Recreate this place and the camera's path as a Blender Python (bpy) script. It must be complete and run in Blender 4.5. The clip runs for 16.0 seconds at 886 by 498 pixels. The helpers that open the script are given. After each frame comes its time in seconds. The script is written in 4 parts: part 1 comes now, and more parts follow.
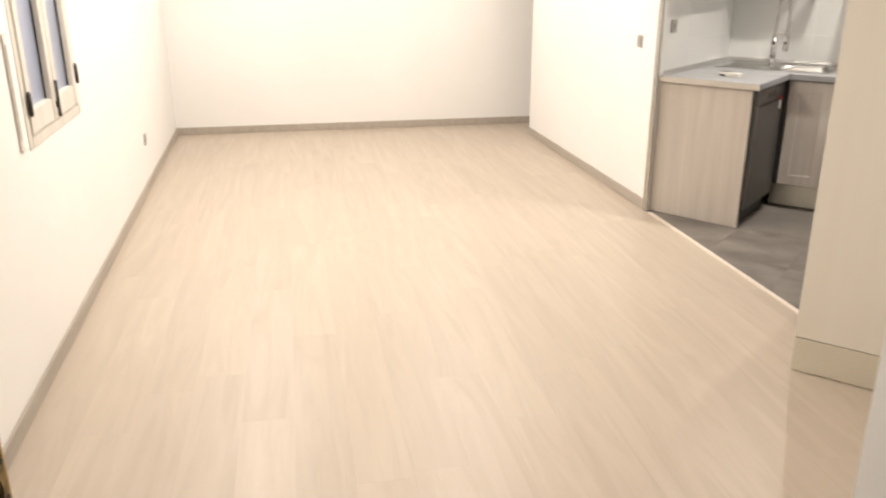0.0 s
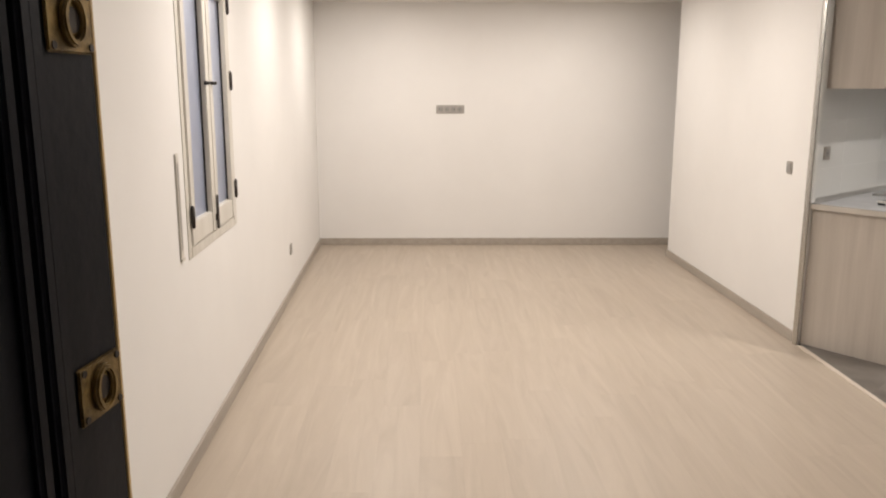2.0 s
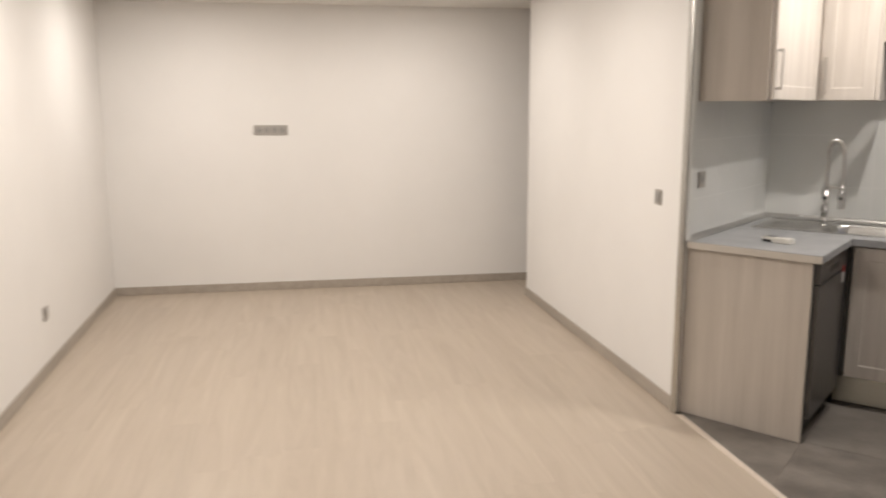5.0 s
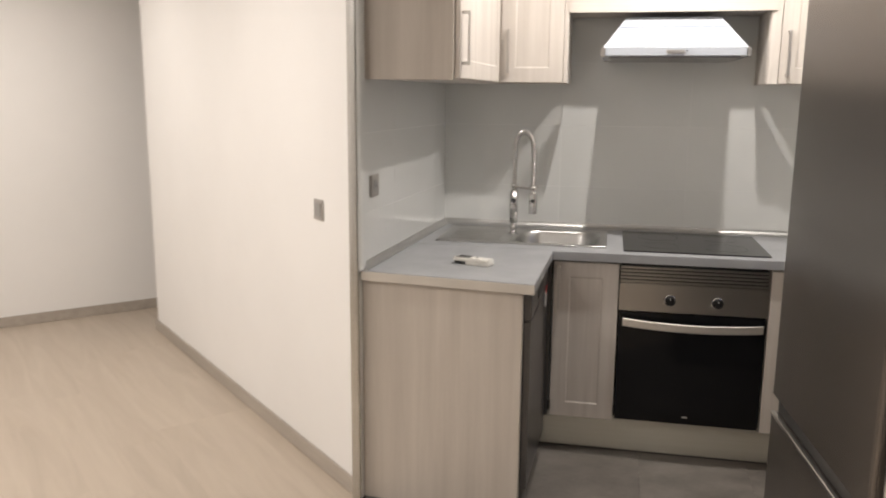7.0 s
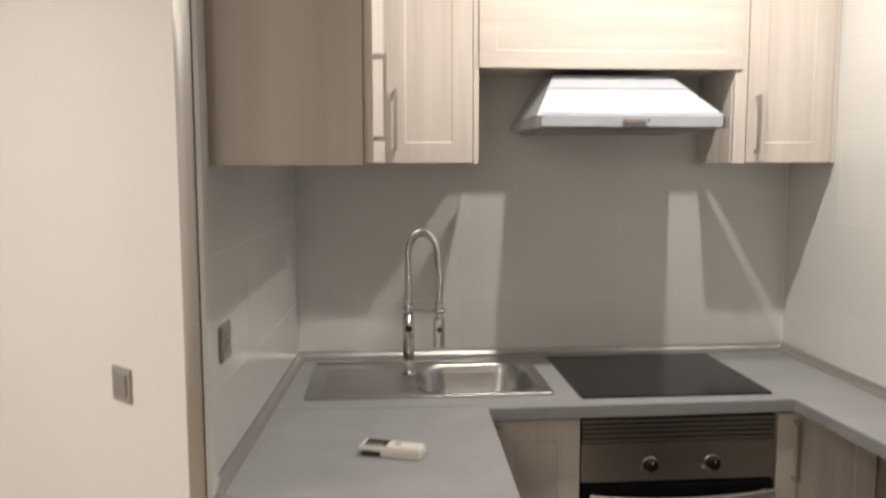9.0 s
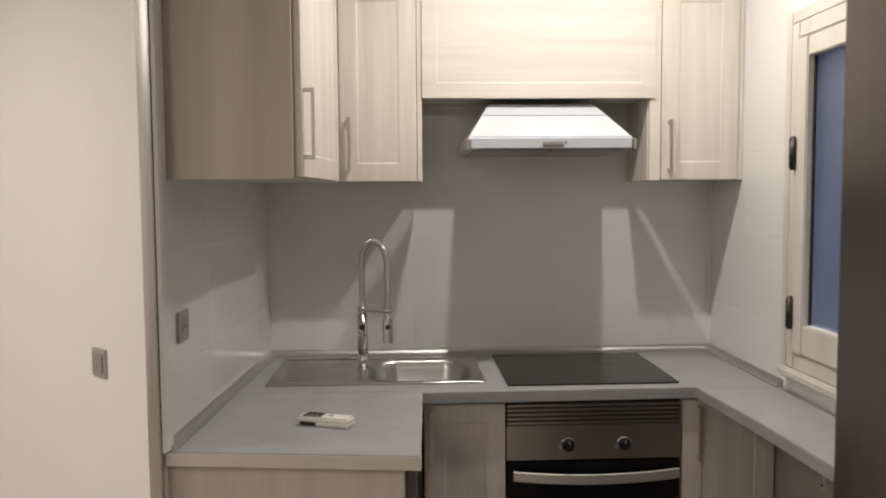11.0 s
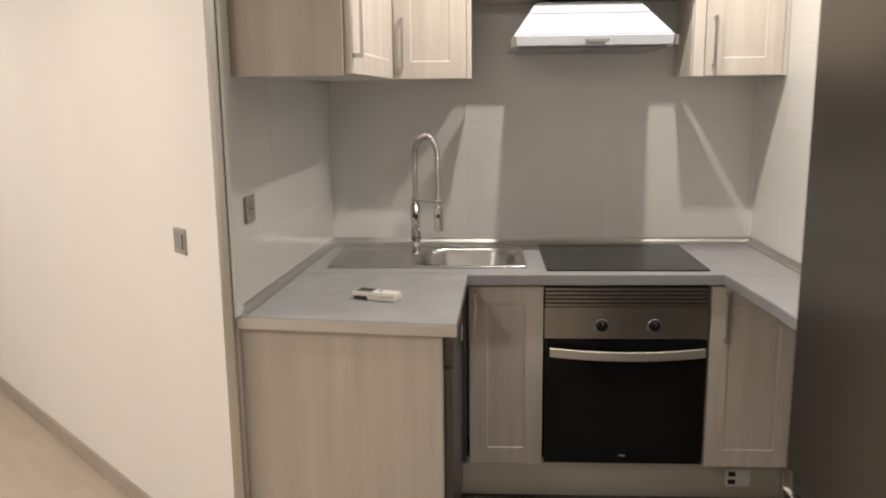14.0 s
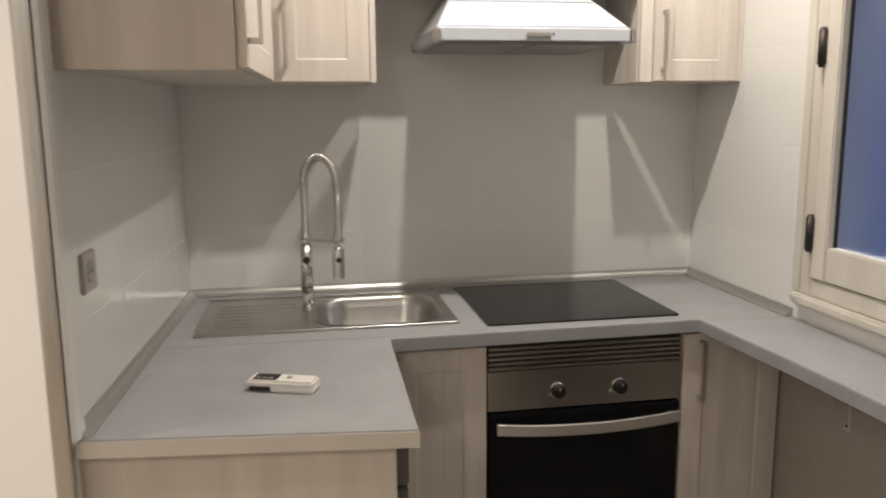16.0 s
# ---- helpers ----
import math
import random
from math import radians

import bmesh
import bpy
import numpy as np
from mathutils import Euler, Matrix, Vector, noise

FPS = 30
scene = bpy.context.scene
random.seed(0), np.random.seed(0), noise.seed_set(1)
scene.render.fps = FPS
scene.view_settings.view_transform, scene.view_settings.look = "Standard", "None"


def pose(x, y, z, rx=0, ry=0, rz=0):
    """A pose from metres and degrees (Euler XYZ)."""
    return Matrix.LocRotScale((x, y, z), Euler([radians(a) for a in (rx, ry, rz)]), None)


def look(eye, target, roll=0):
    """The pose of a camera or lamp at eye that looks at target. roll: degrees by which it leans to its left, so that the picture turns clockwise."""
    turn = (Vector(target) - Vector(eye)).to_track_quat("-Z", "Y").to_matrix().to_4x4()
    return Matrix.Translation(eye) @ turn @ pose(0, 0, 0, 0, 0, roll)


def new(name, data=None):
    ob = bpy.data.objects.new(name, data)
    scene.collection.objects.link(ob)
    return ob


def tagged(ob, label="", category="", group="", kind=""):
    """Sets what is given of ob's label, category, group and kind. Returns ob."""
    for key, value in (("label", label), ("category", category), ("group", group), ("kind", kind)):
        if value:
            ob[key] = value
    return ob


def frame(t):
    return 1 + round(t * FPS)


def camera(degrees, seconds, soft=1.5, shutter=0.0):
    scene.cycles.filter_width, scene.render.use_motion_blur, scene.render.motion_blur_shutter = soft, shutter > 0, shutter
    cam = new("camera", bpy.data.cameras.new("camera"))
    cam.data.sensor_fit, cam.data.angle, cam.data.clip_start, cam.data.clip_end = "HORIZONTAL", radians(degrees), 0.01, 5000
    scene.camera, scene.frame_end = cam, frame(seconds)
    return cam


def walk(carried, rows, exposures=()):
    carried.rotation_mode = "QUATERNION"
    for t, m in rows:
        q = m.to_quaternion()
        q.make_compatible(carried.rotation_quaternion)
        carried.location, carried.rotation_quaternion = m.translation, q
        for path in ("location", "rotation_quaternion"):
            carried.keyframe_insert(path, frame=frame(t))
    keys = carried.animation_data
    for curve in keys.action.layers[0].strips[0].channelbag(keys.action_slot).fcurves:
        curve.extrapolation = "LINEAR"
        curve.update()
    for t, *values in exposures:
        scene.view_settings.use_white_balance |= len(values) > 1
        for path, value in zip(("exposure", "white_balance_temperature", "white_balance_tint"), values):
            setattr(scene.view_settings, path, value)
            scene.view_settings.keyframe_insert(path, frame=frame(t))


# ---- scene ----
cam = camera(58.0, 16.0, soft=1.9, shutter=0.5)
PATH = [
    (0, (1.864, -6.303, 1.574), (0.762, -4.771, 0.911), -0.1),
    (0.5, (1.812, -6.277, 1.591), (0.616, -4.802, 0.964), -0.2),
    (1, (1.755, -6.212, 1.596), (0.475, -4.787, 1.02), 0.1),
    (1.5, (1.778, -6.252, 1.593), (0.426, -4.859, 1.11), 0.3),
    (2, (1.817, -6.288, 1.606), (0.424, -4.908, 1.213), 0.1),
    (2.5, (1.847, -6.305, 1.579), (0.434, -4.933, 1.23), 0.2),
    (3, (1.816, -6.233, 1.576), (0.393, -4.872, 1.228), 0.1),
    (3.2, (1.773, -6.148, 1.595), (0.342, -4.796, 1.24), -0.1),
    (5.3, (1.201, -4.976, 1.562), (0.17, -3.298, 1.213), 0.2),
    (5.5, (1.138, -4.853, 1.547), (0.212, -3.116, 1.193), 0.5),
    (6, (1.053, -4.533, 1.531), (0.329, -2.704, 1.169), 0.7),
    (6.5, (0.989, -4.244, 1.552), (0.412, -2.363, 1.19), 0.6),
    (7, (0.825, -3.981, 1.552), (0.423, -2.058, 1.177), 0.5),
    (7.5, (0.592, -3.687, 1.523), (0.386, -1.731, 1.158), 0.3),
    (8, (0.406, -3.325, 1.527), (0.368, -1.36, 1.157), 0.2),
    (8.5, (0.303, -3.041, 1.566), (0.387, -1.069, 1.242), 0.1),
    (9, (0.296, -2.865, 1.612), (0.453, -0.882, 1.402), -0.1),
    (9.2, (0.318, -2.85, 1.627), (0.496, -0.865, 1.465), -0.3),
    (11.3, (0.583, -3.341, 1.557), (0.651, -1.347, 1.421), -0.4),
    (11.5, (0.603, -3.405, 1.552), (0.655, -1.413, 1.378), -0.4),
    (12, (0.688, -3.56, 1.535), (0.68, -1.576, 1.283), -0.6),
    (12.5, (0.727, -3.666, 1.492), (0.668, -1.694, 1.167), -0.6),
    (13, (0.744, -3.692, 1.499), (0.653, -1.728, 1.131), -0.7),
    (13.5, (0.719, -3.624, 1.515), (0.617, -1.662, 1.14), -0.7),
    (14, (0.665, -3.46, 1.548), (0.561, -1.498, 1.174), -0.6),
    (14.5, (0.599, -3.291, 1.56), (0.504, -1.325, 1.204), -0.6),
    (15, (0.548, -3.136, 1.557), (0.512, -1.165, 1.216), -0.6),
    (15.5, (0.496, -2.929, 1.547), (0.602, -0.962, 1.203), -0.6),
    (16, (0.371, -2.751, 1.532), (0.721, -0.812, 1.189), -0.5),
]
walk(cam, [(t, look(eye, target, roll)) for t, eye, target, roll in PATH],
     exposures=[(0, 0.62, 6650, 10), (0.5, 0.0, 6750, 11), (1.0, -0.47, 6800, 11), (1.5, -0.46, 6650, 11), (2.0, -0.05, 6500, 11.5), (2.5, -0.05, 6480, 11), (3.0, -0.1, 6480, 11),
                (5.5, -0.1, 6500, 11), (7.0, 0.0, 6380, 11), (7.5, -0.03, 6420, 11), (8.0, -0.23, 6500, 11), (9.0, -0.43, 6620, 11.5), (11.5, -0.63, 6620, 11), (12.0, -0.24, 6650, 11), (13.0, -0.17, 6800, 11),
                (14.5, -0.30, 6760, 11), (15.5, -0.36, 6780, 11), (16.0, -0.32, 6770, 11)])

# ---------------------------------------------------------------- light
world = bpy.data.worlds.new("dusk")
world.use_nodes = True
world.node_tree.nodes["Background"].inputs[0].default_value = (0.10, 0.20, 0.55, 1)
world.node_tree.nodes["Background"].inputs[1].default_value = 0.55
scene.world = world

CEIL = 2.45
ROOM = pose(-0.07, -1.215, 0, 0, 0, 46.2)      # room axes: x towards the kitchen side, y towards the far wall
KITCHEN_CEIL = 2.70
WARM = (1.0, 0.925, 0.845)
NEUTRAL = (1.0, 0.935, 0.86)
KITCHEN_LAMPS = [(0.828, -0.875), (1.35, -0.875)]
# last three are assumed and unseen, added to light the near half
ROOM_LAMPS = [(x, y) for y in (2.25, 0.6) for x in (-2.72, -1.03)] + [(-2.72, -1.1), (-1.72, -1.1), (-2.05, -3.3)]


def downlight_beam(x, y, z, colour, watts, size=0.07, spread=180):
    lamp = bpy.data.lights.new("downlight_beam", "AREA")
    lamp.shape, lamp.size = "DISK", size
    lamp.energy, lamp.color, lamp.spread = watts, colour, radians(spread)
    new("downlight_beam", lamp).location = (x, y, z - 0.012)


for x, y in KITCHEN_LAMPS:
    downlight_beam(x, y, KITCHEN_CEIL, NEUTRAL, 14.8, 0.05, 168)
for x, y in ROOM_LAMPS:
    p = ROOM @ Vector((x, y, 0))
    downlight_beam(p.x, p.y, CEIL, WARM, 15.5)

# ---------------------------------------------------------------- materials


def material(name, colour, rough=0.5, metal=0.0, second=None, scale=(6, 6, 6), detail=4.0, mix=(0.35, 0.65), bump=0.0, bump_scale=60.0,
             speck=0.0, coat=0.0, gloss=0.5, per_object=0.0, rough_vary=0.08, distort=0.0, brushed=0.0):
    """A surface with variation at two scales; colours are base colours."""
    m = bpy.data.materials.new(name)
    m.use_nodes = True
    nt = m.node_tree
    n, link = nt.nodes, nt.links.new
    b = n["Principled BSDF"]
    b.inputs["Metallic"].default_value = metal
    b.inputs["Specular IOR Level"].default_value = gloss
    b.inputs["Coat Weight"].default_value = coat
    b.inputs["Coat Roughness"].default_value = 0.08
    co = n.new("ShaderNodeTexCoord")
    info = n.new("ShaderNodeObjectInfo")
    shift = n.new("ShaderNodeVectorMath")
    shift.operation = "MULTIPLY_ADD"
    far = n.new("ShaderNodeCombineXYZ")
    for k in range(3):
        link(info.outputs["Random"], far.inputs[k])
    link(far.outputs[0], shift.inputs[0])
    shift.inputs[1].default_value = (37.0, 53.0, 71.0)
    link(co.outputs["Object"], shift.inputs[2])
    mp = n.new("ShaderNodeMapping")
    mp.inputs["Scale"].default_value = scale
    link(shift.outputs[0], mp.inputs["Vector"])
    big = n.new("ShaderNodeTexNoise")
    big.inputs["Scale"].default_value, big.inputs["Detail"].default_value, big.inputs["Roughness"].default_value = 1.0, detail, 0.6
    big.inputs["Distortion"].default_value = distort
    link(mp.outputs[0], big.inputs["Vector"])
    ramp = n.new("ShaderNodeMapRange")
    ramp.inputs[1].default_value, ramp.inputs[2].default_value = mix
    link(big.outputs["Fac"], ramp.inputs[0])
    blend = n.new("ShaderNodeMix")
    blend.data_type = "RGBA"
    blend.inputs["A"].default_value = (*colour, 1)
    blend.inputs["B"].default_value = (*(second or [c * 0.92 for c in colour]), 1)
    link(ramp.outputs[0], blend.inputs["Factor"])
    out = blend.outputs["Result"]
    fine = n.new("ShaderNodeTexNoise")
    fine.inputs["Scale"].default_value, fine.inputs["Detail"].default_value = bump_scale, 3.0
    link(shift.outputs[0], fine.inputs["Vector"])
    if speck or per_object:
        hsv = n.new("ShaderNodeHueSaturation")
        value = n.new("ShaderNodeMath")
        value.operation = "MULTIPLY_ADD"
        link(fine.outputs["Fac"], value.inputs[0])
        value.inputs[1].default_value, value.inputs[2].default_value = speck, 1.0 - speck / 2
        last = value.outputs[0]
        if per_object:
            vary = n.new("ShaderNodeMath")
            vary.operation = "MULTIPLY_ADD"
            link(info.outputs["Random"], vary.inputs[0])
            vary.inputs[1].default_value = per_object
            link(last, vary.inputs[2])
            last = vary.outputs[0]
        link(last, hsv.inputs["Value"])
        link(out, hsv.inputs["Color"])
        out = hsv.outputs["Color"]
    link(out, b.inputs["Base Color"])
    rr = n.new("ShaderNodeMapRange")
    rr.inputs[3].default_value, rr.inputs[4].default_value = max(rough - rough_vary, 0.02), rough + rough_vary
    link(big.outputs["Fac"], rr.inputs[0])
    link(rr.outputs[0], b.inputs["Roughness"])
    if brushed:
        grain = n.new("ShaderNodeTangent")
        grain.direction_type, grain.axis = "RADIAL", "X"
        link(grain.outputs[0], b.inputs["Tangent"])
        b.inputs["Anisotropic"].default_value = brushed
    if bump:
        bp = n.new("ShaderNodeBump")
        bp.inputs["Strength"].default_value, bp.inputs["Distance"].default_value = 1.0, bump
        link(fine.outputs["Fac"], bp.inputs["Height"])
        link(bp.outputs[0], b.inputs["Normal"])
    return m


def glowing(name, colour, strength):
    m = bpy.data.materials.new(name)
    m.use_nodes = True
    b = m.node_tree.nodes["Principled BSDF"]
    b.inputs["Base Color"].default_value = (0.8, 0.8, 0.8, 1)
    b.inputs["Emission Color"].default_value, b.inputs["Emission Strength"].default_value = (*colour, 1), strength
    return m


def glass(name, tint, rough):
    m = bpy.data.materials.new(name)
    m.use_nodes = True
    b = m.node_tree.nodes["Principled BSDF"]
    b.inputs["Base Color"].default_value = (*tint, 1)
    b.inputs["Roughness"].default_value, b.inputs["Transmission Weight"].default_value, b.inputs["IOR"].default_value = rough, 1.0, 1.45
    return m


PAINT = material("wall_paint", (0.80, 0.785, 0.765), 0.75, second=(0.775, 0.76, 0.74), scale=(1.3, 1.3, 1.3), bump=0.0006, bump_scale=90)
CEILING_PAINT = material("ceiling_paint", (0.82, 0.80, 0.77), 0.85, scale=(1, 1, 1), bump=0.0004, bump_scale=120)
OAK = material("pale_oak_laminate", (0.458, 0.391, 0.318), 0.40, second=(0.384, 0.322, 0.256), scale=(9, 0.8, 9), detail=5, mix=(0.30, 0.78), bump=0.0002,
               bump_scale=140, speck=0.06, per_object=0.055, distort=1.6)
BASE_WOOD = material("taupe_baseboard", (0.41, 0.365, 0.315), 0.5, second=(0.35, 0.31, 0.265), scale=(20, 2, 20), bump=0.0002)
SLATE = material("grey_floor_tile", (0.115, 0.101, 0.09), 0.42, second=(0.20, 0.18, 0.16), scale=(4, 6, 4), detail=8, mix=(0.34, 0.68), bump=0.0006, bump_scale=45, speck=0.2, per_object=0.04)
GROUT = material("grey_grout", (0.11, 0.098, 0.088), 0.9, bump=0.0005)
TILE = material("glossy_white_tile", (0.74, 0.745, 0.725), 0.19, second=(0.715, 0.72, 0.70), scale=(2, 2, 2), bump=0.0003, bump_scale=7, per_object=0.02, rough_vary=0.04)
# lower tile: off-white browned and darkened to hold the shade under the worktop
SHADED_TILE = material("shade_toned_lower_tile", (0.36, 0.325, 0.285), 0.35, second=(0.335, 0.30, 0.26), scale=(3, 3, 3), bump=0.0003, bump_scale=9, rough_vary=0.05)
TILE_JOINT = material("tile_joint", (0.80, 0.80, 0.78), 0.85, bump=0.0003)
ASH = material("pale_ash_front", (0.695, 0.642, 0.585), 0.42, second=(0.605, 0.552, 0.498), scale=(22, 22, 1.2), detail=4, bump=0.00015, bump_scale=130, speck=0.04)
ASH_FLAT = material("pale_ash_flap", (0.695, 0.642, 0.585), 0.42, second=(0.605, 0.552, 0.498), scale=(1.2, 22, 22), detail=4, bump=0.00015, bump_scale=130, speck=0.04)
PANEL = material("beige_oak_panel", (0.55, 0.499, 0.442), 0.45, second=(0.475, 0.428, 0.376), scale=(16, 16, 0.9), detail=4, bump=0.00015, bump_scale=120, speck=0.05)
CREAM = material("cream_panel", (0.72, 0.68, 0.60), 0.4, second=(0.70, 0.655, 0.575), scale=(9, 9, 0.8), bump=0.0001)
STONE = material("grey_worktop", (0.332, 0.338, 0.347), 0.38, second=(0.298, 0.303, 0.311), scale=(7, 7, 7), detail=6, bump=0.00012, bump_scale=320, speck=0.14)
EDGE = material("light_edge_band", (0.56, 0.52, 0.465), 0.45, bump=0.0001)
STEEL = material("brushed_steel", (0.46, 0.445, 0.42), 0.30, metal=1.0, second=(0.456, 0.441, 0.416), scale=(1.2, 40, 40), detail=2, rough_vary=0.006)
HANDLE_STEEL = material("brushed_handle_steel", (0.70, 0.675, 0.635), 0.42, metal=0.9, second=(0.66, 0.635, 0.595), scale=(1.2, 60, 60), detail=3, rough_vary=0.04)
BOWL_STEEL = material("satin_sink_steel", (0.51, 0.508, 0.495), 0.30, metal=1.0, second=(0.455, 0.453, 0.44), scale=(9, 9, 9), rough_vary=0.03)
TRIM_STEEL = material("steel_profile", (0.60, 0.59, 0.565), 0.26, metal=1.0, second=(0.56, 0.55, 0.525), scale=(4, 4, 1), rough_vary=0.02)
KICK = material("brushed_aluminium_plinth", (0.76, 0.73, 0.64), 0.26, metal=0.6, second=(0.735, 0.705, 0.615), scale=(0.6, 40, 160), detail=2, rough_vary=0.02, brushed=0.85)
CHROME = material("chrome", (0.78, 0.77, 0.76), 0.15, metal=1.0, scale=(8, 8, 8), rough_vary=0.03)
TAP_STEEL = material("satin_tap_steel", (0.70, 0.69, 0.675), 0.24, metal=1.0, scale=(8, 8, 8), rough_vary=0.03)
UPSTAND = material("matt_aluminium_strip", (0.52, 0.515, 0.50), 0.40, metal=0.85, second=(0.48, 0.475, 0.46), scale=(4, 4, 1), rough_vary=0.03)
NICKEL = material("satin_nickel", (0.60, 0.57, 0.535), 0.42, metal=1.0, scale=(30, 30, 3))
DARK_STEEL = material("dark_brushed_steel", (0.205, 0.190, 0.176), 0.25, metal=0.88, second=(0.195, 0.180, 0.167), scale=(3, 3, 0.6), detail=2, rough_vary=0.03)
GRAPHITE = material("graphite_steel", (0.118, 0.114, 0.114), 0.30, metal=0.55, second=(0.106, 0.102, 0.102), scale=(60, 60, 1.0), bump=0.00005)
BLACK_GLASS = material("black_glass", (0.010, 0.010, 0.011), 0.06, scale=(4, 4, 4), gloss=0.2, rough_vary=0.03)
KNOB_BLACK = material("matt_black_knob", (0.012, 0.011, 0.011), 0.55, gloss=0.2, bump=0.0001)
BLACK = material("black_plastic", (0.02, 0.02, 0.02), 0.4, bump=0.0001)
HINGE_DARK = material("dark_iron_hinge", (0.05, 0.042, 0.037), 0.45, metal=0.6, bump=0.0003)
ENAMEL = material("white_enamel", (0.51, 0.54, 0.585), 0.22, scale=(3, 3, 3), bump=0.00005, rough_vary=0.05)
FILM_LINE = material("blue_grey_film_line", (0.22, 0.27, 0.40), 0.4)
FILTER = material("grease_filter", (0.36, 0.355, 0.34), 0.45, metal=0.7, scale=(60, 60, 60), bump=0.0006, bump_scale=220)
WHITE_PLASTIC = material("white_plastic", (0.76, 0.74, 0.69), 0.38, scale=(20, 20, 20), bump=0.0001)
GREY_PLASTIC = material("silver_grey_plastic", (0.40, 0.375, 0.345), 0.4, metal=0.15, scale=(30, 30, 30))
GREY_DARK = material("grey_rocker", (0.33, 0.32, 0.305), 0.34, metal=0.3, scale=(30, 30, 30))
WINDOW_WOOD = material("white_painted_window_wood", (0.66, 0.63, 0.575), 0.45, second=(0.58, 0.55, 0.49), scale=(14, 14, 2.0), detail=6, bump=0.0005, bump_scale=70)
FROST_PALE = glass("pale_frosted_pane", (0.47, 0.50, 0.58), 0.4)
FROST_PALE.node_tree.nodes["Principled BSDF"].inputs["Transmission Weight"].default_value = 0.72
FROST = glass("frosted_pane", (0.62, 0.72, 0.92), 0.35)
BRASS = material("worn_brass", (0.31, 0.21, 0.075), 0.42, metal=0.6, second=(0.10, 0.066, 0.024), scale=(38, 38, 38), detail=6, bump=0.0005, bump_scale=150)
DOOR_BLACK = material("black_painted_door", (0.0095, 0.0105, 0.0145), 0.45, second=(0.006, 0.0068, 0.0095), scale=(18, 18, 1.6), gloss=0.11, bump=0.0005, bump_scale=60, speck=0.2)
DOOR_EDGE = material("dark_grey_door_edge", (0.024, 0.025, 0.028), 0.5, second=(0.016, 0.017, 0.019), scale=(30, 30, 2), bump=0.0006, bump_scale=70, speck=0.3)
RAW_WOOD = material("worn_wood_arris", (0.62, 0.43, 0.19), 0.6, second=(0.36, 0.23, 0.09), scale=(60, 60, 6), bump=0.0005)
RED = material("red_sticker", (0.55, 0.04, 0.03), 0.4)
PALE_STICKER = material("pale_sticker", (0.70, 0.68, 0.64), 0.5)
LED = glowing("lit_led_lens", (1.0, 0.90, 0.76), 14.0)
FOOT_DARK = material("plinth_foot_dark", (0.06, 0.055, 0.05), 0.7)

# ---------------------------------------------------------------- building helpers


def box(bm, lo, hi):
    m = Matrix.LocRotScale([(a + b) / 2 for a, b in zip(lo, hi)], None, [b - a for a, b in zip(lo, hi)])
    return bmesh.ops.create_cube(bm, size=1, matrix=m)["verts"]


def slab(lo, hi, edge=0.002, segments=2):
    bm = bmesh.new()
    box(bm, lo, hi)
    if edge:
        bmesh.ops.bevel(bm, geom=bm.edges[:], offset=edge, segments=segments, affect="EDGES", clamp_overlap=True)
    return bm


def rod(bm, a, b, r, sides=20, r2=None):
    a, b = Vector(a), Vector(b)
    m = Matrix.Translation((a + b) / 2) @ (b - a).to_track_quat("Z", "Y").to_matrix().to_4x4()
    made = bmesh.ops.create_cone(bm, cap_ends=True, segments=sides, radius1=r, radius2=r if r2 is None else r2, depth=(b - a).length, matrix=m)["verts"]
    for v in made:
        for f in v.link_faces:
            f.smooth = len(f.verts) == 4
    return made


def rodded(a, b, r, sides=20, r2=None, edge=0.0):
    bm = bmesh.new()
    rod(bm, a, b, r, sides, r2)
    if edge:
        rim = [e for e in bm.edges if any(len(f.verts) > 4 for f in e.link_faces)]
        bmesh.ops.bevel(bm, geom=rim, offset=edge, segments=2, affect="EDGES", clamp_overlap=True)
    return bm


def tube(points, r, sides=14, closed_ends=True):
    """A round tube along points."""
    bm = bmesh.new()
    pts = [Vector(p) for p in points]
    rings, up = [], Vector((0.0, 1.0, 0.013))
    for i, p in enumerate(pts):
        t = (pts[min(i + 1, len(pts) - 1)] - pts[max(i - 1, 0)]).normalized()
        s = t.cross(up).normalized()
        w = s.cross(t)
        rings.append([bm.verts.new(p + r * (math.cos(2 * math.pi * k / sides) * s + math.sin(2 * math.pi * k / sides) * w)) for k in range(sides)])
    for a, b in zip(rings, rings[1:]):
        for k in range(sides):
            bm.faces.new((a[k], a[(k + 1) % sides], b[(k + 1) % sides], b[k])).smooth = True
    if closed_ends:
        bm.faces.new(rings[0])
        bm.faces.new(rings[-1])
    bmesh.ops.recalc_face_normals(bm, faces=bm.faces[:])
    return bm


def prism(outline, z0, z1, holes=(), edge=0.0):
    """A flat slab with the outline given, and holes through it."""
    bm = bmesh.new()
    edges = []
    for loop in (outline, *holes):
        vs = [bm.verts.new((x, y, z0)) for x, y in loop]
        edges += [bm.edges.new((vs[i], vs[(i + 1) % len(vs)])) for i in range(len(vs))]
    bmesh.ops.triangle_fill(bm, use_beauty=True, use_dissolve=False, edges=edges)
    top = bmesh.ops.extrude_face_region(bm, geom=bm.faces[:])["geom"]
    bmesh.ops.translate(bm, vec=(0, 0, z1 - z0), verts=[g for g in top if isinstance(g, bmesh.types.BMVert)])
    bmesh.ops.recalc_face_normals(bm, faces=bm.faces[:])
    if edge:
        sharp = [e for e in bm.edges if len(e.link_faces) == 2 and e.calc_face_angle(0) > 0.6]
        bmesh.ops.bevel(bm, geom=sharp, offset=edge, segments=2, affect="EDGES", clamp_overlap=True)
    return bm


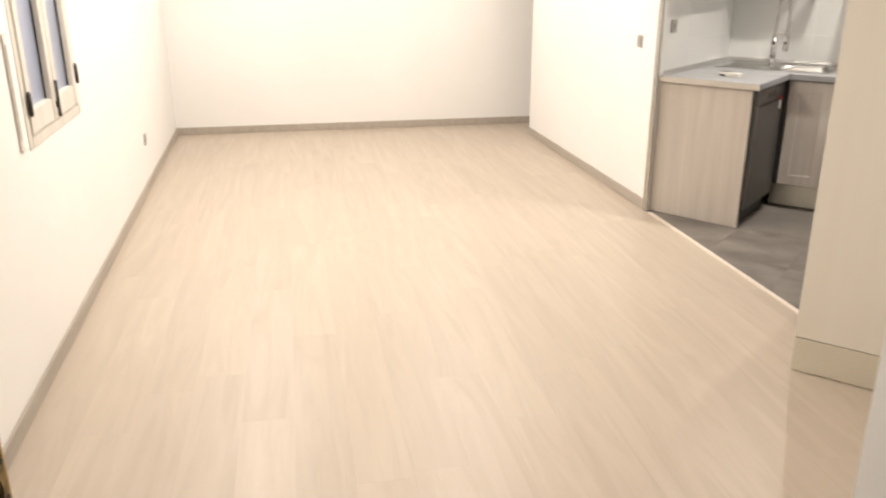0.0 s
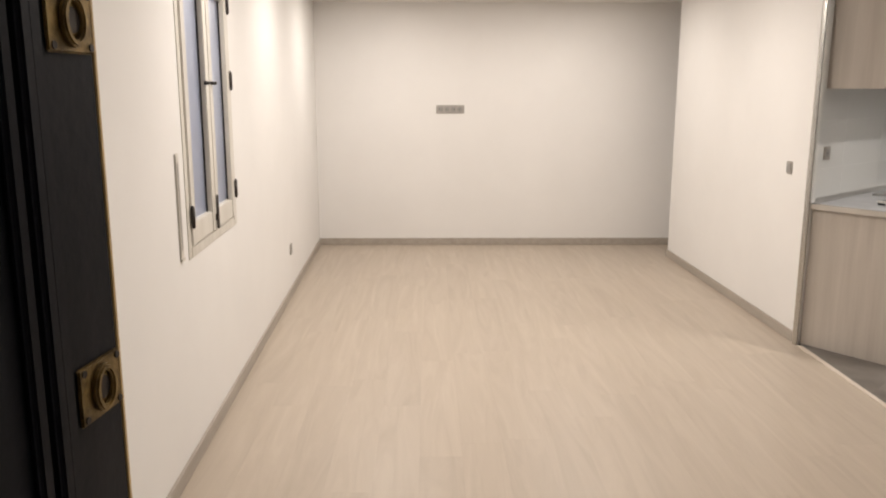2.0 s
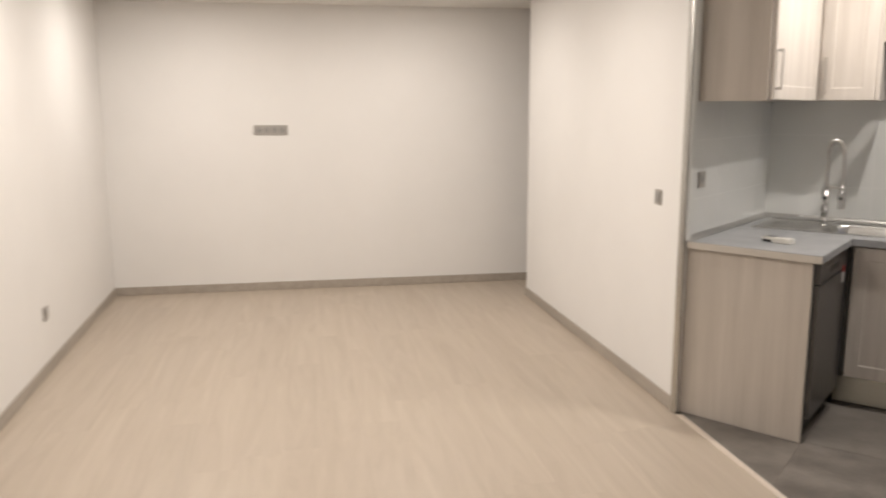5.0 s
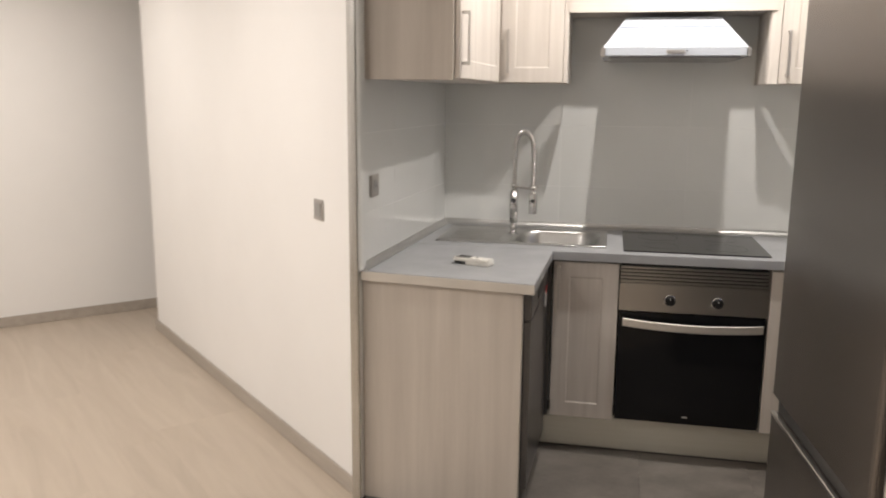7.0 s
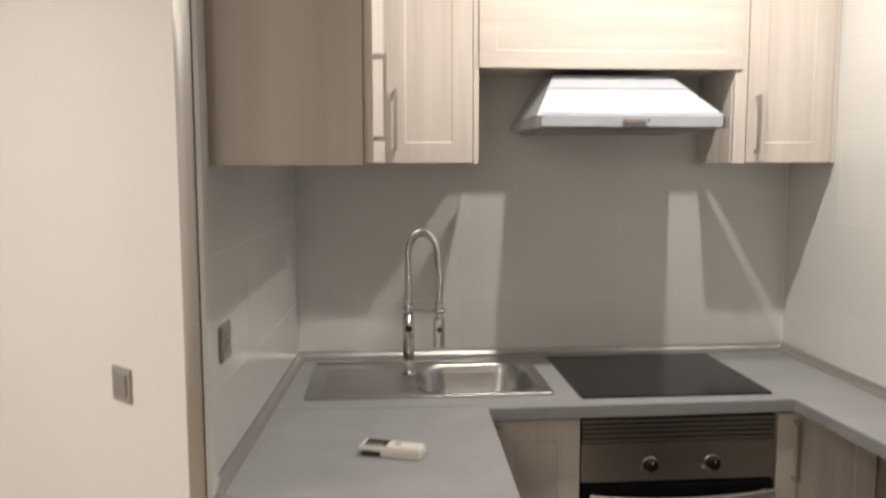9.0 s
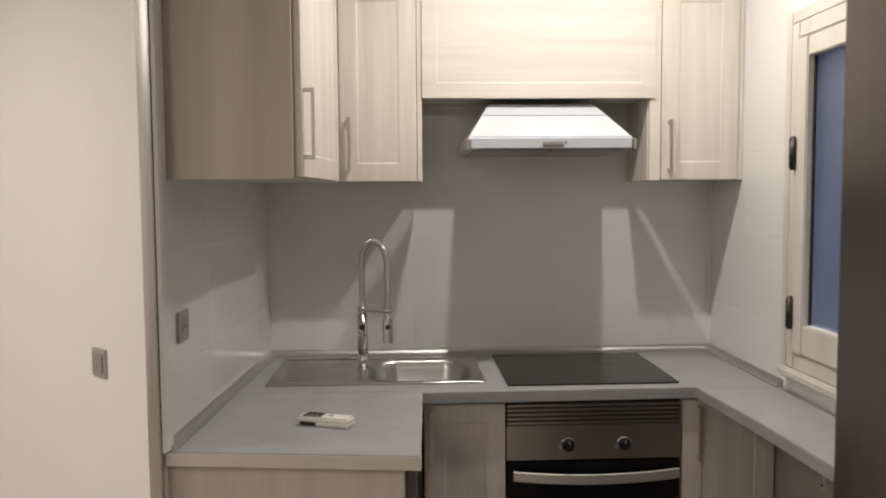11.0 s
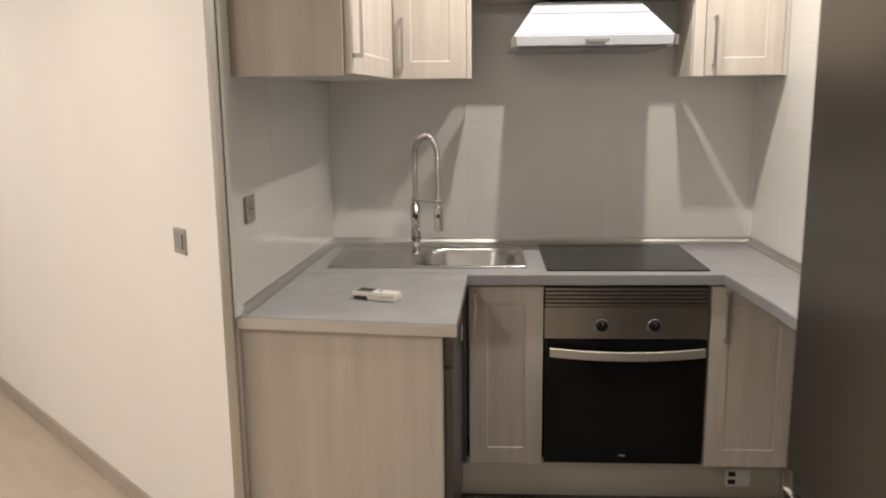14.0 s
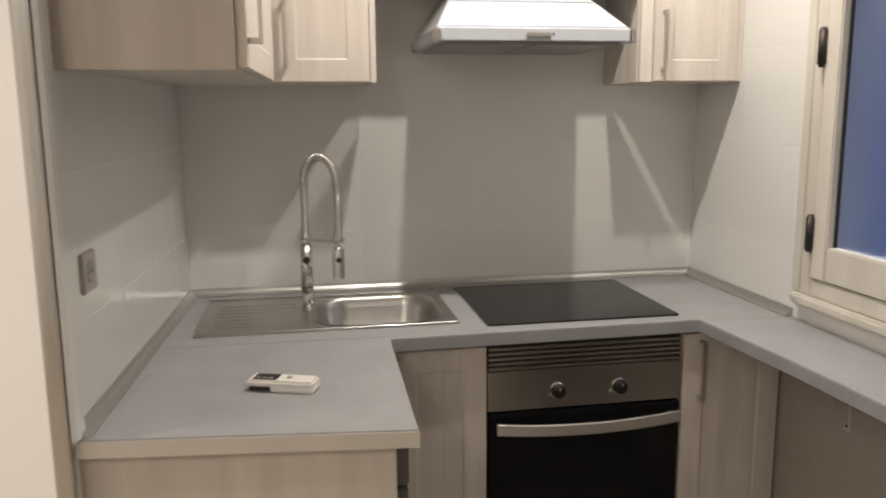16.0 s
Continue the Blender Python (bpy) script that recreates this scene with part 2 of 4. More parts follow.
def round_rect(x0, x1, y0, y1, r, n=6):
    pts = []
    for cx, cy, a in ((x1 - r, y1 - r, 0), (x0 + r, y1 - r, 90), (x0 + r, y0 + r, 180), (x1 - r, y0 + r, 270)):
        pts += [(cx + r * math.cos(radians(a + 90 * k / n)), cy + r * math.sin(radians(a + 90 * k / n))) for k in range(n + 1)]
    return pts


def part(name, bm, mat, parent=None, label="", m=None):
    me = bpy.data.meshes.new(name)
    bm.to_mesh(me)
    bm.free()
    me.materials.append(mat)
    ob = new(name, me)
    if parent:
        ob.parent = parent
    if m is not None:
        ob.matrix_basis = m
    return tagged(ob, label)


def thing(name, m, label, category, group="", kind=""):
    ob = new(name)
    ob.empty_display_size = 0.1
    ob.matrix_basis = m
    return tagged(ob, label, category, group, kind)


def setting(name, bm, mat, label, category, m=None):
    ob = part(name, bm, mat, None, label, m)
    return tagged(ob, category=category, kind="structure")




def shaker(w, h, t=0.02, rail=0.09, sunk=0.0026):
    """A framed door front: x 0 to w, z 0 to h, its face towards -y at y = -t."""
    bm = slab((0, -t, 0), (w, 0, h), 0.0)
    bm.faces.ensure_lookup_table()
    front = [f for f in bm.faces if f.normal.y < -0.9]
    bmesh.ops.inset_region(bm, faces=front, thickness=rail, depth=0.0)
    bmesh.ops.inset_region(bm, faces=front, thickness=0.008, depth=-sunk)
    outer = [e for e in bm.edges if len(e.link_faces) == 2 and e.calc_face_angle(0) > 1.2]
    bmesh.ops.bevel(bm, geom=outer, offset=0.0015, segments=2, affect="EDGES", clamp_overlap=True)
    return bm


def bar_handle(parent, x, z0, z1, y=-0.02, label="satin nickel bar handle"):
    """A flat upright bar on two feet, standing off a door whose face is at y."""
    bm = bmesh.new()
    box(bm, (x - 0.006, y - 0.030, z0), (x + 0.006, y - 0.022, z1))
    for z in (z0, z1 - 0.014):
        box(bm, (x - 0.005, y - 0.0225, z + 0.001), (x + 0.005, y + 0.0005, z + 0.013))
    bmesh.ops.bevel(bm, geom=bm.edges[:], offset=0.0015, segments=2, affect="EDGES", clamp_overlap=True)
    return part("handle", bm, NICKEL, parent, label)


# ---------------------------------------------------------------- the large structure
ROOM_L, ROOM_FAR, ROOM_BACK, CORNER_FAR = -3.56, 3.38, -5.05, 2.77
HALL_R, HALL_END = -1.495, -3.98
SIDE = ROOM @ pose(-3.423, 0, 0, 0, 0, 1.5)      # the window wall stands a little askew: its face is x = 0


def in_room(pts):
    return [tuple((ROOM @ Vector((x, y, 0))).xy) for x, y in pts]


# left wall with its window opening
WIN = (-1.53, -0.565, 0.885, 2.15)
bm = bmesh.new()
box(bm, (-0.2, ROOM_BACK - 0.2, 0), (0, WIN[0], CEIL))
box(bm, (-0.2, WIN[1], 0), (0, ROOM_FAR + 0.2, CEIL))
box(bm, (-0.2, WIN[0], 0), (0, WIN[1], WIN[2]))
box(bm, (-0.2, WIN[0], WIN[3]), (0, WIN[1], CEIL))
bmesh.ops.remove_doubles(bm, verts=bm.verts[:], dist=0.0001)
setting("wall_window_side", bm, PAINT, "smooth warm white plastered wall with a casement window", "wall", SIDE)
setting("wall_far", slab((ROOM_L, ROOM_FAR, 0), (1.6, ROOM_FAR + 0.15, CEIL), 0), PAINT, "smooth warm white plastered end wall of the room", "wall", ROOM)
setting("wall_kitchen_partition", prism(in_room([(0, 0), (-0.03, CORNER_FAR), (0.12, CORNER_FAR)]) + [(-0.30, 0.15), (-0.0015, 0.15), (-0.0015, 0.0)], 0, KITCHEN_CEIL), PAINT,
        "smooth warm white partition wall beside the kitchen", "wall")
setting("wall_passage", slab((1.45, CORNER_FAR - 0.4, 0), (1.6, ROOM_FAR, CEIL), 0), PAINT, "plain white wall closing the passage", "wall", ROOM)
setting("wall_passage_back", slab((0.14, CORNER_FAR - 0.15, 0), (1.45, CORNER_FAR, CEIL), 0), PAINT, "plain white wall of the passage", "wall", ROOM)
DOOR_N0, DOOR_N1 = -2.80, -1.92
bm = bmesh.new()
box(bm, (ROOM_L, ROOM_BACK - 0.2, 0), (DOOR_N0, ROOM_BACK, CEIL))
box(bm, (DOOR_N1, ROOM_BACK - 0.2, 0), (HALL_R + 0.4, ROOM_BACK, CEIL))
box(bm, (DOOR_N0, ROOM_BACK - 0.2, 2.08), (DOOR_N1, ROOM_BACK, CEIL))
setting("wall_entrance", bm, PAINT, "white plastered entrance wall with the doorway", "wall", ROOM)
setting("wall_hall", slab((HALL_R, ROOM_BACK, 0), (HALL_R + 0.4, HALL_END, CEIL), 0), PAINT, "short white plastered wall beside the entrance", "wall", ROOM)
setting("wall_landing", prism(in_room([(-4.0, -7.0), (-0.9, -7.0), (-0.9, -6.85), (-4.0, -6.85)]), 0, CEIL), PAINT, "plain wall of the landing", "wall")
setting("wall_landing_side", prism(in_room([(-4.0, -6.85), (-3.85, -6.85), (-3.85, ROOM_BACK - 0.2), (-4.0, ROOM_BACK - 0.2)]), 0, CEIL), PAINT, "plain side wall of the landing", "wall")
setting("wall_landing_end", prism(in_room([(-1.05, -6.85), (-0.9, -6.85), (-0.9, ROOM_BACK - 0.2), (-1.05, ROOM_BACK - 0.2)]), 0, CEIL), PAINT, "plain end wall of the landing", "wall")

KR, KW = 1.812, (-1.62, -0.70, 1.0, 2.10)       # kitchen right wall and its window: y, y, z, z
setting("wall_kitchen_back", slab((-0.0015, 0.0007, 0), (KR + 0.15, 0.15, KITCHEN_CEIL), 0), TILE_JOINT, "kitchen back wall behind the tiles", "wall")
bm = bmesh.new()
box(bm, (KR, KW[1], 0), (KR + 0.2, 0.0012, KITCHEN_CEIL))
box(bm, (KR, -5.05, 0), (KR + 0.2, KW[0], KITCHEN_CEIL))
box(bm, (KR, KW[0], 0), (KR + 0.2, KW[1], KW[2]))
box(bm, (KR, KW[0], KW[3]), (KR + 0.2, KW[1], KITCHEN_CEIL))
setting("wall_kitchen_window", bm, PAINT, "white kitchen side wall with a window above the worktop", "wall")

floor_outline = in_room([(ROOM_L - 0.2, -7.0), (-0.7, -7.0)]) + [(2.0, -5.2), (2.0, 0.15), (-0.3, 0.15)] + in_room([(1.6, 1.6), (1.6, ROOM_FAR + 0.15), (ROOM_L - 0.2, ROOM_FAR + 0.15)])
setting("floor", prism(floor_outline, -0.15, -0.012), GROUT, "floor slab under the laminate and tiles", "floor")
low_outline = in_room([(ROOM_L - 0.2, -7.0), (-0.7, -7.0), (-0.7, -4.2), (0.0, -4.2), (0.0, CORNER_FAR - 0.15), (1.6, CORNER_FAR - 0.15), (1.6, ROOM_FAR + 0.15), (ROOM_L - 0.2, ROOM_FAR + 0.15)])
setting("ceiling", prism(low_outline, CEIL, KITCHEN_CEIL + 0.12), CEILING_PAINT, "smooth white lowered ceiling with recessed downlights", "ceiling")
setting("ceiling_kitchen", prism([(-0.8, 0.15), (2.05, 0.15), (2.05, -5.3)] + in_room([(-0.7, -4.2), (0.0, -4.2), (0.0, 0.3)]), KITCHEN_CEIL, KITCHEN_CEIL + 0.12), CEILING_PAINT, "smooth white kitchen ceiling", "ceiling")

# baseboards
for n, (lo, hi, m) in enumerate((((0, ROOM_BACK, 0), (0.014, ROOM_FAR + 0.01, 0.07), SIDE), ((ROOM_L, ROOM_FAR - 0.014, 0), (1.45, ROOM_FAR, 0.07), ROOM),
                                 ((-0.014, 0.02, 0), (0, CORNER_FAR + 0.014, 0.07), ROOM @ pose(0, 0, 0, 0, 0, 0.62)), ((-0.04, CORNER_FAR, 0), (1.45, CORNER_FAR + 0.014, 0.07), ROOM))):
    setting("baseboard_%d" % (n + 1), slab(lo, hi, 0.003), BASE_WOOD, "taupe wood-effect skirting board along the wall", "baseboard", m)


# steel corner profile and threshold strip
setting("corner_bead", prism([(-0.0685, -1.229), (-0.060, -1.226), (-0.0550, -1.205), (-0.053, -1.18), (-0.0685, -1.187)], 0.916, CEIL, edge=0.003),
        TILE, "pale glazed end of the kitchen wall tiling", "trim")
setting("corner_trim", prism([(-0.106, -1.216), (-0.098, -1.226), (-0.086, -1.2350), (-0.0705, -1.2335), (-0.0705, -1.19), (-0.10, -1.196), (-0.110, -1.208)], 0, CEIL, edge=0.0025),
        TRIM_STEEL, "upright stainless steel corner profile at the kitchen opening", "trim")
setting("threshold_trim", slab((-0.016, -2.0, -0.004), (0.016, -0.03, 0.005), 0.002), material("pale_threshold", (0.72, 0.64, 0.56), 0.4, metal=0.2), "thin pale threshold strip between laminate and tiles", "trim", ROOM)

# ---------------------------------------------------------------- windows


def casement(name, m, w, h, label, leaves, hinge_z, first_z, sill=True, pane_glass=FROST, casing=0.0):
    """A painted wooden casement in a wall opening: x 0 to w, z 0 to h, its room side at y = 0, the room towards -y."""
    win = thing(name, m, label, "window", kind="structure")
    fw = 0.05
    for nm, lo, hi in (("window_frame", (0, -0.015, 0), (fw, 0.07, h)), ("window_frame", (w - fw, -0.015, 0), (w, 0.07, h)),
                       ("window_frame", (fw, -0.015, h - fw), (w - fw, 0.07, h)), ("window_frame", (fw, -0.015, 0), (w - fw, 0.07, fw))):
        part(nm, slab(lo, hi, 0.004), WINDOW_WOOD, win)
    if sill:
        part("window_sill", slab((-0.02, -0.035, -0.03), (w + 0.02, 0.07, -0.001), 0.006), WINDOW_WOOD, win)
    if casing:
        for lo, hi in (((-casing, -0.013, 0), (-0.0005, 0.0, h + casing)), ((w + 0.0005, -0.013, 0), (w + casing, 0.0, h + casing)), ((0, -0.013, h + 0.0005), (w, 0.0, h + casing))):
            part("casing", slab(lo, hi, 0.004), WINDOW_WOOD, win, "flat painted casing strip")
    inner = (w - 2 * fw) / leaves
    for k in range(leaves):
        x0, x1 = fw + k * inner + 0.003, fw + (k + 1) * inner - 0.003
        bm = bmesh.new()
        st, bot = 0.062, 0.10
        for lo, hi in (((x0, -0.022, fw + 0.004), (x0 + st, 0.03, h - fw - 0.004)), ((x1 - st, -0.022, fw + 0.004), (x1, 0.03, h - fw - 0.004)),
                       ((x0 + st, -0.019, h - fw - 0.004 - st), (x1 - st, 0.028, h - fw - 0.004)), ((x0 + st, -0.019, fw + 0.004), (x1 - st, 0.028, fw + bot))):
            box(bm, lo, hi)
        bmesh.ops.bevel(bm, geom=bm.edges[:], offset=0.004, segments=2, affect="EDGES", clamp_overlap=True)
        sash = part("sash", bm, WINDOW_WOOD, win, "white painted casement sash")
        pane = part("pane", slab((x0 + st - 0.004, 0.008, fw + bot - 0.004), (x1 - st + 0.004, 0.013, h - fw - st), 0), pane_glass, sash, "frosted bluish glass pane")
        pane.visible_shadow = False
        # black strips down both sides of the pane
        bm = bmesh.new()
        for a, b in (((x0 + st, 0.0, fw + bot), (x0 + st + 0.007, 0.007, h - fw - st - 0.004)), ((x1 - st - 0.007, 0.0, fw + bot), (x1 - st, 0.007, h - fw - st - 0.004))):
            box(bm, a, b)
        part("glazing_seal", bm, BLACK, sash)
        hx = x0 - 0.003 if k == 0 else x1 + 0.003
        for z in (first_z if k == 0 else hinge_z):
            bm = bmesh.new()
            half, thick = (0.046, 0.0125) if casing else (0.042, 0.0085)
            rod(bm, (hx, -0.028, z - half), (hx, -0.028, z + half), thick, 14)
            rod(bm, (hx, -0.028, z - half - 0.007), (hx, -0.028, z + half + 0.007), thick * 0.65, 12)
            box(bm, (hx - 0.010, -0.026, z - half + 0.002), (hx + 0.010, -0.0215, z + half - 0.002))
            part("hinge", bm, HINGE_DARK, win, "dark iron window hinge")
    return win


win_room = casement("window_1", SIDE @ pose(-0.012, WIN[0], WIN[2], 0, 0, 90), WIN[1] - WIN[0], WIN[3] - WIN[2],
                    "white painted two-leaf wooden casement window with frosted panes", 2, (0.20, 0.76, 1.14), (0.18,), False, FROST_PALE)
# bolt between the two leaves
bm = bmesh.new()
rod(bm, (0.48, -0.031, 0.06), (0.48, -0.031, 0.22), 0.006, 12)
box(bm, (0.468, -0.034, 0.10), (0.492, -0.0215, 0.13))
part("bolt", bm, HINGE_DARK, win_room, "dark upright bolt between the sashes")
for x in (0.40, 0.52):
    bm = bmesh.new()
    box(bm, (x - 0.014, -0.032, 0.737), (x + 0.014, -0.0215, 0.753))
    rod(bm, (x - 0.006, -0.048, 0.745), (x - 0.006, -0.03, 0.745), 0.007, 12)
    part("latch", bm, HINGE_DARK, win_room, "small dark window latch")
casement("window_2", pose(KR - 0.004, KW[1], KW[2], 0, 0, -90), KW[1] - KW[0], KW[3] - KW[2],
         "white painted wooden kitchen window with blue evening panes", 1, (), (0.182, 0.69), casing=0.042)
strap = thing("roller_strap_box", SIDE @ pose(0, -1.635, 0.92, 0, 0, 90), "narrow white roller-blind strap cover beside the window", "strap cover")
part("cover", slab((-0.022, -0.007, 0), (0.022, 0, 0.43), 0.004), WINDOW_WOOD, strap)
part("slot", slab((-0.008, -0.0085, 0.03), (0.008, -0.0065, 0.39), 0.001), GREY_PLASTIC, strap, "grey woven strap in its slot")
part("foot", slab((-0.022, -0.010, -0.016), (0.03, 0, 0.0), 0.003), WINDOW_WOOD, strap)

# ---------------------------------------------------------------- entrance door, standing open
EDGE_U, EDGE_N = -4.12, -2.660
HINGE_U, HINGE_N = ROOM_BACK, -2.775
door_len = math.hypot(EDGE_U - HINGE_U, EDGE_N - HINGE_N)
door_m = ROOM @ pose(HINGE_N, HINGE_U, 0.008, 0, 0, math.degrees(math.atan2(EDGE_U - HINGE_U, EDGE_N - HINGE_N)))
door = thing("door_1", door_m, "open black painted panelled entrance door with brass locks", "door", kind="structure")
DT = 0.045
part("leaf", slab((0, 0, 0), (door_len - 0.004, DT, 2.03), 0.002), DOOR_BLACK, door)
part("edge_strip", slab((door_len - 0.004, 0.002, 0), (door_len, DT - 0.002, 2.03), 0.001), DOOR_EDGE, door, "dark grey painted door edge")
part("worn_arris", slab((door_len - 0.0035, -0.0006, 0), (door_len + 0.001, 0.003, 2.03), 0.0006), RAW_WOOD, door, "bare worn wood along the arris")
part("worn_arris", slab((door_len - 0.002, DT - 0.0025, 0), (door_len + 0.0008, DT + 0.0005, 2.03), 0.0006), RAW_WOOD, door, "bare worn wood along the arris")
for x, w, deep in ((door_len - 0.108, 0.020, 0.007), (door_len - 0.128, 0.018, 0.013), (door_len - 0.150, 0.018, 0.009), (door_len - 0.30, 0.028, 0.010), (door_len - 0.335, 0.02, 0.006),
                   (door_len - 0.52, 0.028, 0.010), (door_len - 0.70, 0.03, 0.010)):
    for y0, y1 in ((-deep, 0.001), (DT - 0.001, DT + deep)):
        part("moulding", slab((x, y0, 0.02), (x + w, y1, 2.01), 0.004, 3), DOOR_BLACK, door)
for z in (1.325, 1.655, 1.06):
    lock = part("lock_plate", slab((door_len - 0.078, -0.0035, z - 0.028), (door_len - 0.008, 0.0005, z + 0.028), 0.003), BRASS, door, "worn brass lock plate on the door face")
    bm = prism([(0.019 * math.cos(radians(a)), 0.023 * math.sin(radians(a))) for a in range(0, 360, 12)], 0, 0.007,
               [[(0.011 * math.cos(radians(a)), 0.016 * math.sin(radians(a))) for a in range(0, 360, 12)]], 0.002)
    part("cylinder_ring", bm, BRASS, lock, "raised brass ring", pose(door_len - 0.042, -0.003, z, 90))
    part("cylinder", rodded((door_len - 0.042, -0.0055, z), (door_len - 0.042, -0.003, z), 0.011, 20), HINGE_DARK, lock)
    for dx, dz in ((-0.070, -0.022), (-0.013, 0.022), (-0.070, 0.022), (-0.013, -0.022)):
        part("screw", rodded((door_len + dx, -0.0048, z + dz), (door_len + dx, -0.003, z + dz), 0.0035, 10), HINGE_DARK, lock)
part("door_knob", rodded((door_len - 0.42, -0.012, 1.30), (door_len - 0.42, 0.001, 1.30), 0.013, 18), BRASS, door, "small brass viewer")
for n, (lo, hi) in enumerate((((DOOR_N0 - 0.001, ROOM_BACK - 0.2, 0), (DOOR_N0 + 0.018, ROOM_BACK - 0.004, 2.08)), ((DOOR_N1 - 0.018, ROOM_BACK - 0.2, 0), (DOOR_N1 + 0.001, ROOM_BACK - 0.004, 2.08)))):
    setting("door_jamb_%d" % (n + 1), slab(lo, hi, 0.002), DOOR_BLACK, "black painted door jamb", "trim", ROOM)

# ---------------------------------------------------------------- kitchen: worktop and what is set in it
TOP, TH = 0.915, 0.038
worktop = thing("worktop", pose(0, 0, TOP - TH), "matt grey laminate worktop round three sides of the kitchen", "worktop")
outline = [(0.0, 0.0), (-0.066, -1.208), (0.585, -1.285), (0.602, -0.648), (1.521, -0.635), (1.550, -1.05), (1.578, -1.955), (1.810, -1.955), (1.808, 0.0)]
part("slab", prism(outline, 0, TH, [round_rect(0.395, 0.80, -0.505, -0.135, 0.03)], 0.0025), STONE, worktop)
d = (Vector((0.585, -1.285)) - Vector((-0.066, -1.208)))
edge_m = pose(-0.066, -1.208, 0, 0, 0, math.degrees(math.atan2(d.y, d.x)))
part("edge_strip", slab((0.0, -0.0035, 0.002), (d.length + 0.002, -0.0005, TH - 0.002), 0.001), EDGE, worktop, "pale edge band on the end of the worktop", edge_m)
joint = slab((-0.035, -0.0012, TH - 0.0005), (0.63, 0.0012, TH + 0.0004), 0)
part("joint_strip", joint, TRIM_STEEL, worktop, "thin metal joint strip", pose(0.0, -0.61, 0, 0, 0, -1.0))

part("joint_strip", slab((0.0, -0.0012, TH - 0.0005), (0.282, 0.0012, TH + 0.0004), 0), GREY_DARK, worktop, "thin dark joint line", pose(1.524, -0.640, 0, 0, 0, -4.0))


def upstand(a, b):
    """A hollow-faced sealing strip where the worktop meets a wall; the wall lies to the left of a to b."""
    a, b = Vector(a), Vector(b)
    bm = bmesh.new()
    ends = []
    for x in (0.0, (b - a).length):
        ends.append([bm.verts.new((x, y, z)) for y, z in ((0, 0), (-0.024, 0), (-0.024, 0.004), (-0.013, 0.009), (-0.006, 0.018), (-0.004, 0.026), (0, 0.026))])
    for k in range(7):
        bm.faces.new((ends[0][k], ends[0][(k + 1) % 7], ends[1][(k + 1) % 7], ends[1][k]))
    bm.faces.new(ends[0]), bm.faces.new(ends[1])
    bmesh.ops.recalc_face_normals(bm, faces=bm.faces[:])
    part("upstand", bm, UPSTAND, worktop, "aluminium sealing strip against the wall", pose(a.x, a.y, TH, 0, 0, math.degrees(math.atan2(b.y - a.y, b.x - a.x))))


upstand((-0.064, -1.20), (0.0, -0.002))
upstand((0.0, -0.002), (1.806, -0.002))
upstand((1.806, -0.002), (1.808, -0.655))

# sink with drainer
sink = thing("kitchen_sink", pose(0.065, -0.53, TOP + 0.0005), "stainless steel sink with a ribbed drainer on its side", "sink")
SW, SD = 0.757, 0.435
part("rim", prism(round_rect(0, SW, 0, SD, 0.012), 0, 0.004, [round_rect(0.338, 0.727, 0.032, 0.388, 0.10, 10)], 0.001), BOWL_STEEL, sink)
bm = bmesh.new()
rings = []
for inset, z, r in ((-0.005, 0.0055, 0.105), (0.0, 0.0045, 0.10), (0.004, 0.001, 0.10), (0.009, -0.008, 0.10), (0.014, -0.03, 0.10), (0.024, -0.085, 0.095), (0.036, -0.118, 0.09), (0.056, -0.140, 0.08), (0.085, -0.151, 0.06), (0.15, -0.156, 0.02)):
    rings.append([bm.verts.new((x, y, z)) for x, y in round_rect(0.338 + inset, 0.727 - inset, 0.032 + inset, 0.388 - inset, r, 10)])
for a, b in zip(rings, rings[1:]):
    for k in range(len(a)):
        bm.faces.new((a[k], b[k], b[(k + 1) % len(a)], a[(k + 1) % len(a)])).smooth = True
bm.faces.new(rings[-1])
part("bowl", bm, BOWL_STEEL, sink)
part("strainer", rodded((0.533, 0.21, -0.156), (0.533, 0.21, -0.150), 0.04, 28, 0.036), CHROME, sink, "round chrome strainer")
part("drainer_tray", slab((0.035, 0.045, 0.0035), (0.30, 0.36, 0.0047), 0.0005), BOWL_STEEL, sink)
for k in range(7):
    part("drainer_rib", slab((0.05, 0.07 + 0.042 * k, 0.004), (0.285, 0.084 + 0.042 * k, 0.0066), 0.0012, 3), BOWL_STEEL, sink)
part("rim_bead", slab((0.006, SD - 0.012, 0.0035), (SW - 0.006, SD - 0.005, 0.008), 0.002, 3), BOWL_STEEL, sink)
part("rim_bead", slab((0.006, 0.004, 0.0035), (SW - 0.006, 0.010, 0.0075), 0.0018, 3), BOWL_STEEL, sink)

# mixer tap with a sprung hose
FX, FY = 0.387, -0.27
tap = thing("kitchen_tap", pose(FX, FY, TOP + 0.0045, 0, 0, -37), "chrome mixer tap with an arched spring hose and spray head", "tap")
part("base", rodded((0, 0, 0), (0, 0, 0.058), 0.0155, 28), TAP_STEEL, tap)
part("flange", rodded((0, 0, 0), (0, 0, 0.005), 0.024, 28, 0.022), TAP_STEEL, tap)
valve = part("valve_body", rodded((0, 0, 0.056), (0, 0, 0.204), 0.0186, 28), TAP_STEEL, tap)
part("collar", rodded((0, 0, 0.200), (0, 0, 0.226), 0.0135, 24), TAP_STEEL, tap)
part("seam", rodded((0, 0, 0.0705), (0, 0, 0.072), 0.01875, 28), HINGE_DARK, valve)
FACE = Vector((0.6, -0.8, 0.0))
part("lever_slot", rodded(FACE * 0.0160 + Vector((0, 0, 0.158)), FACE * 0.0192 + Vector((0, 0, 0.158)), 0.0115, 18), BLACK, valve)
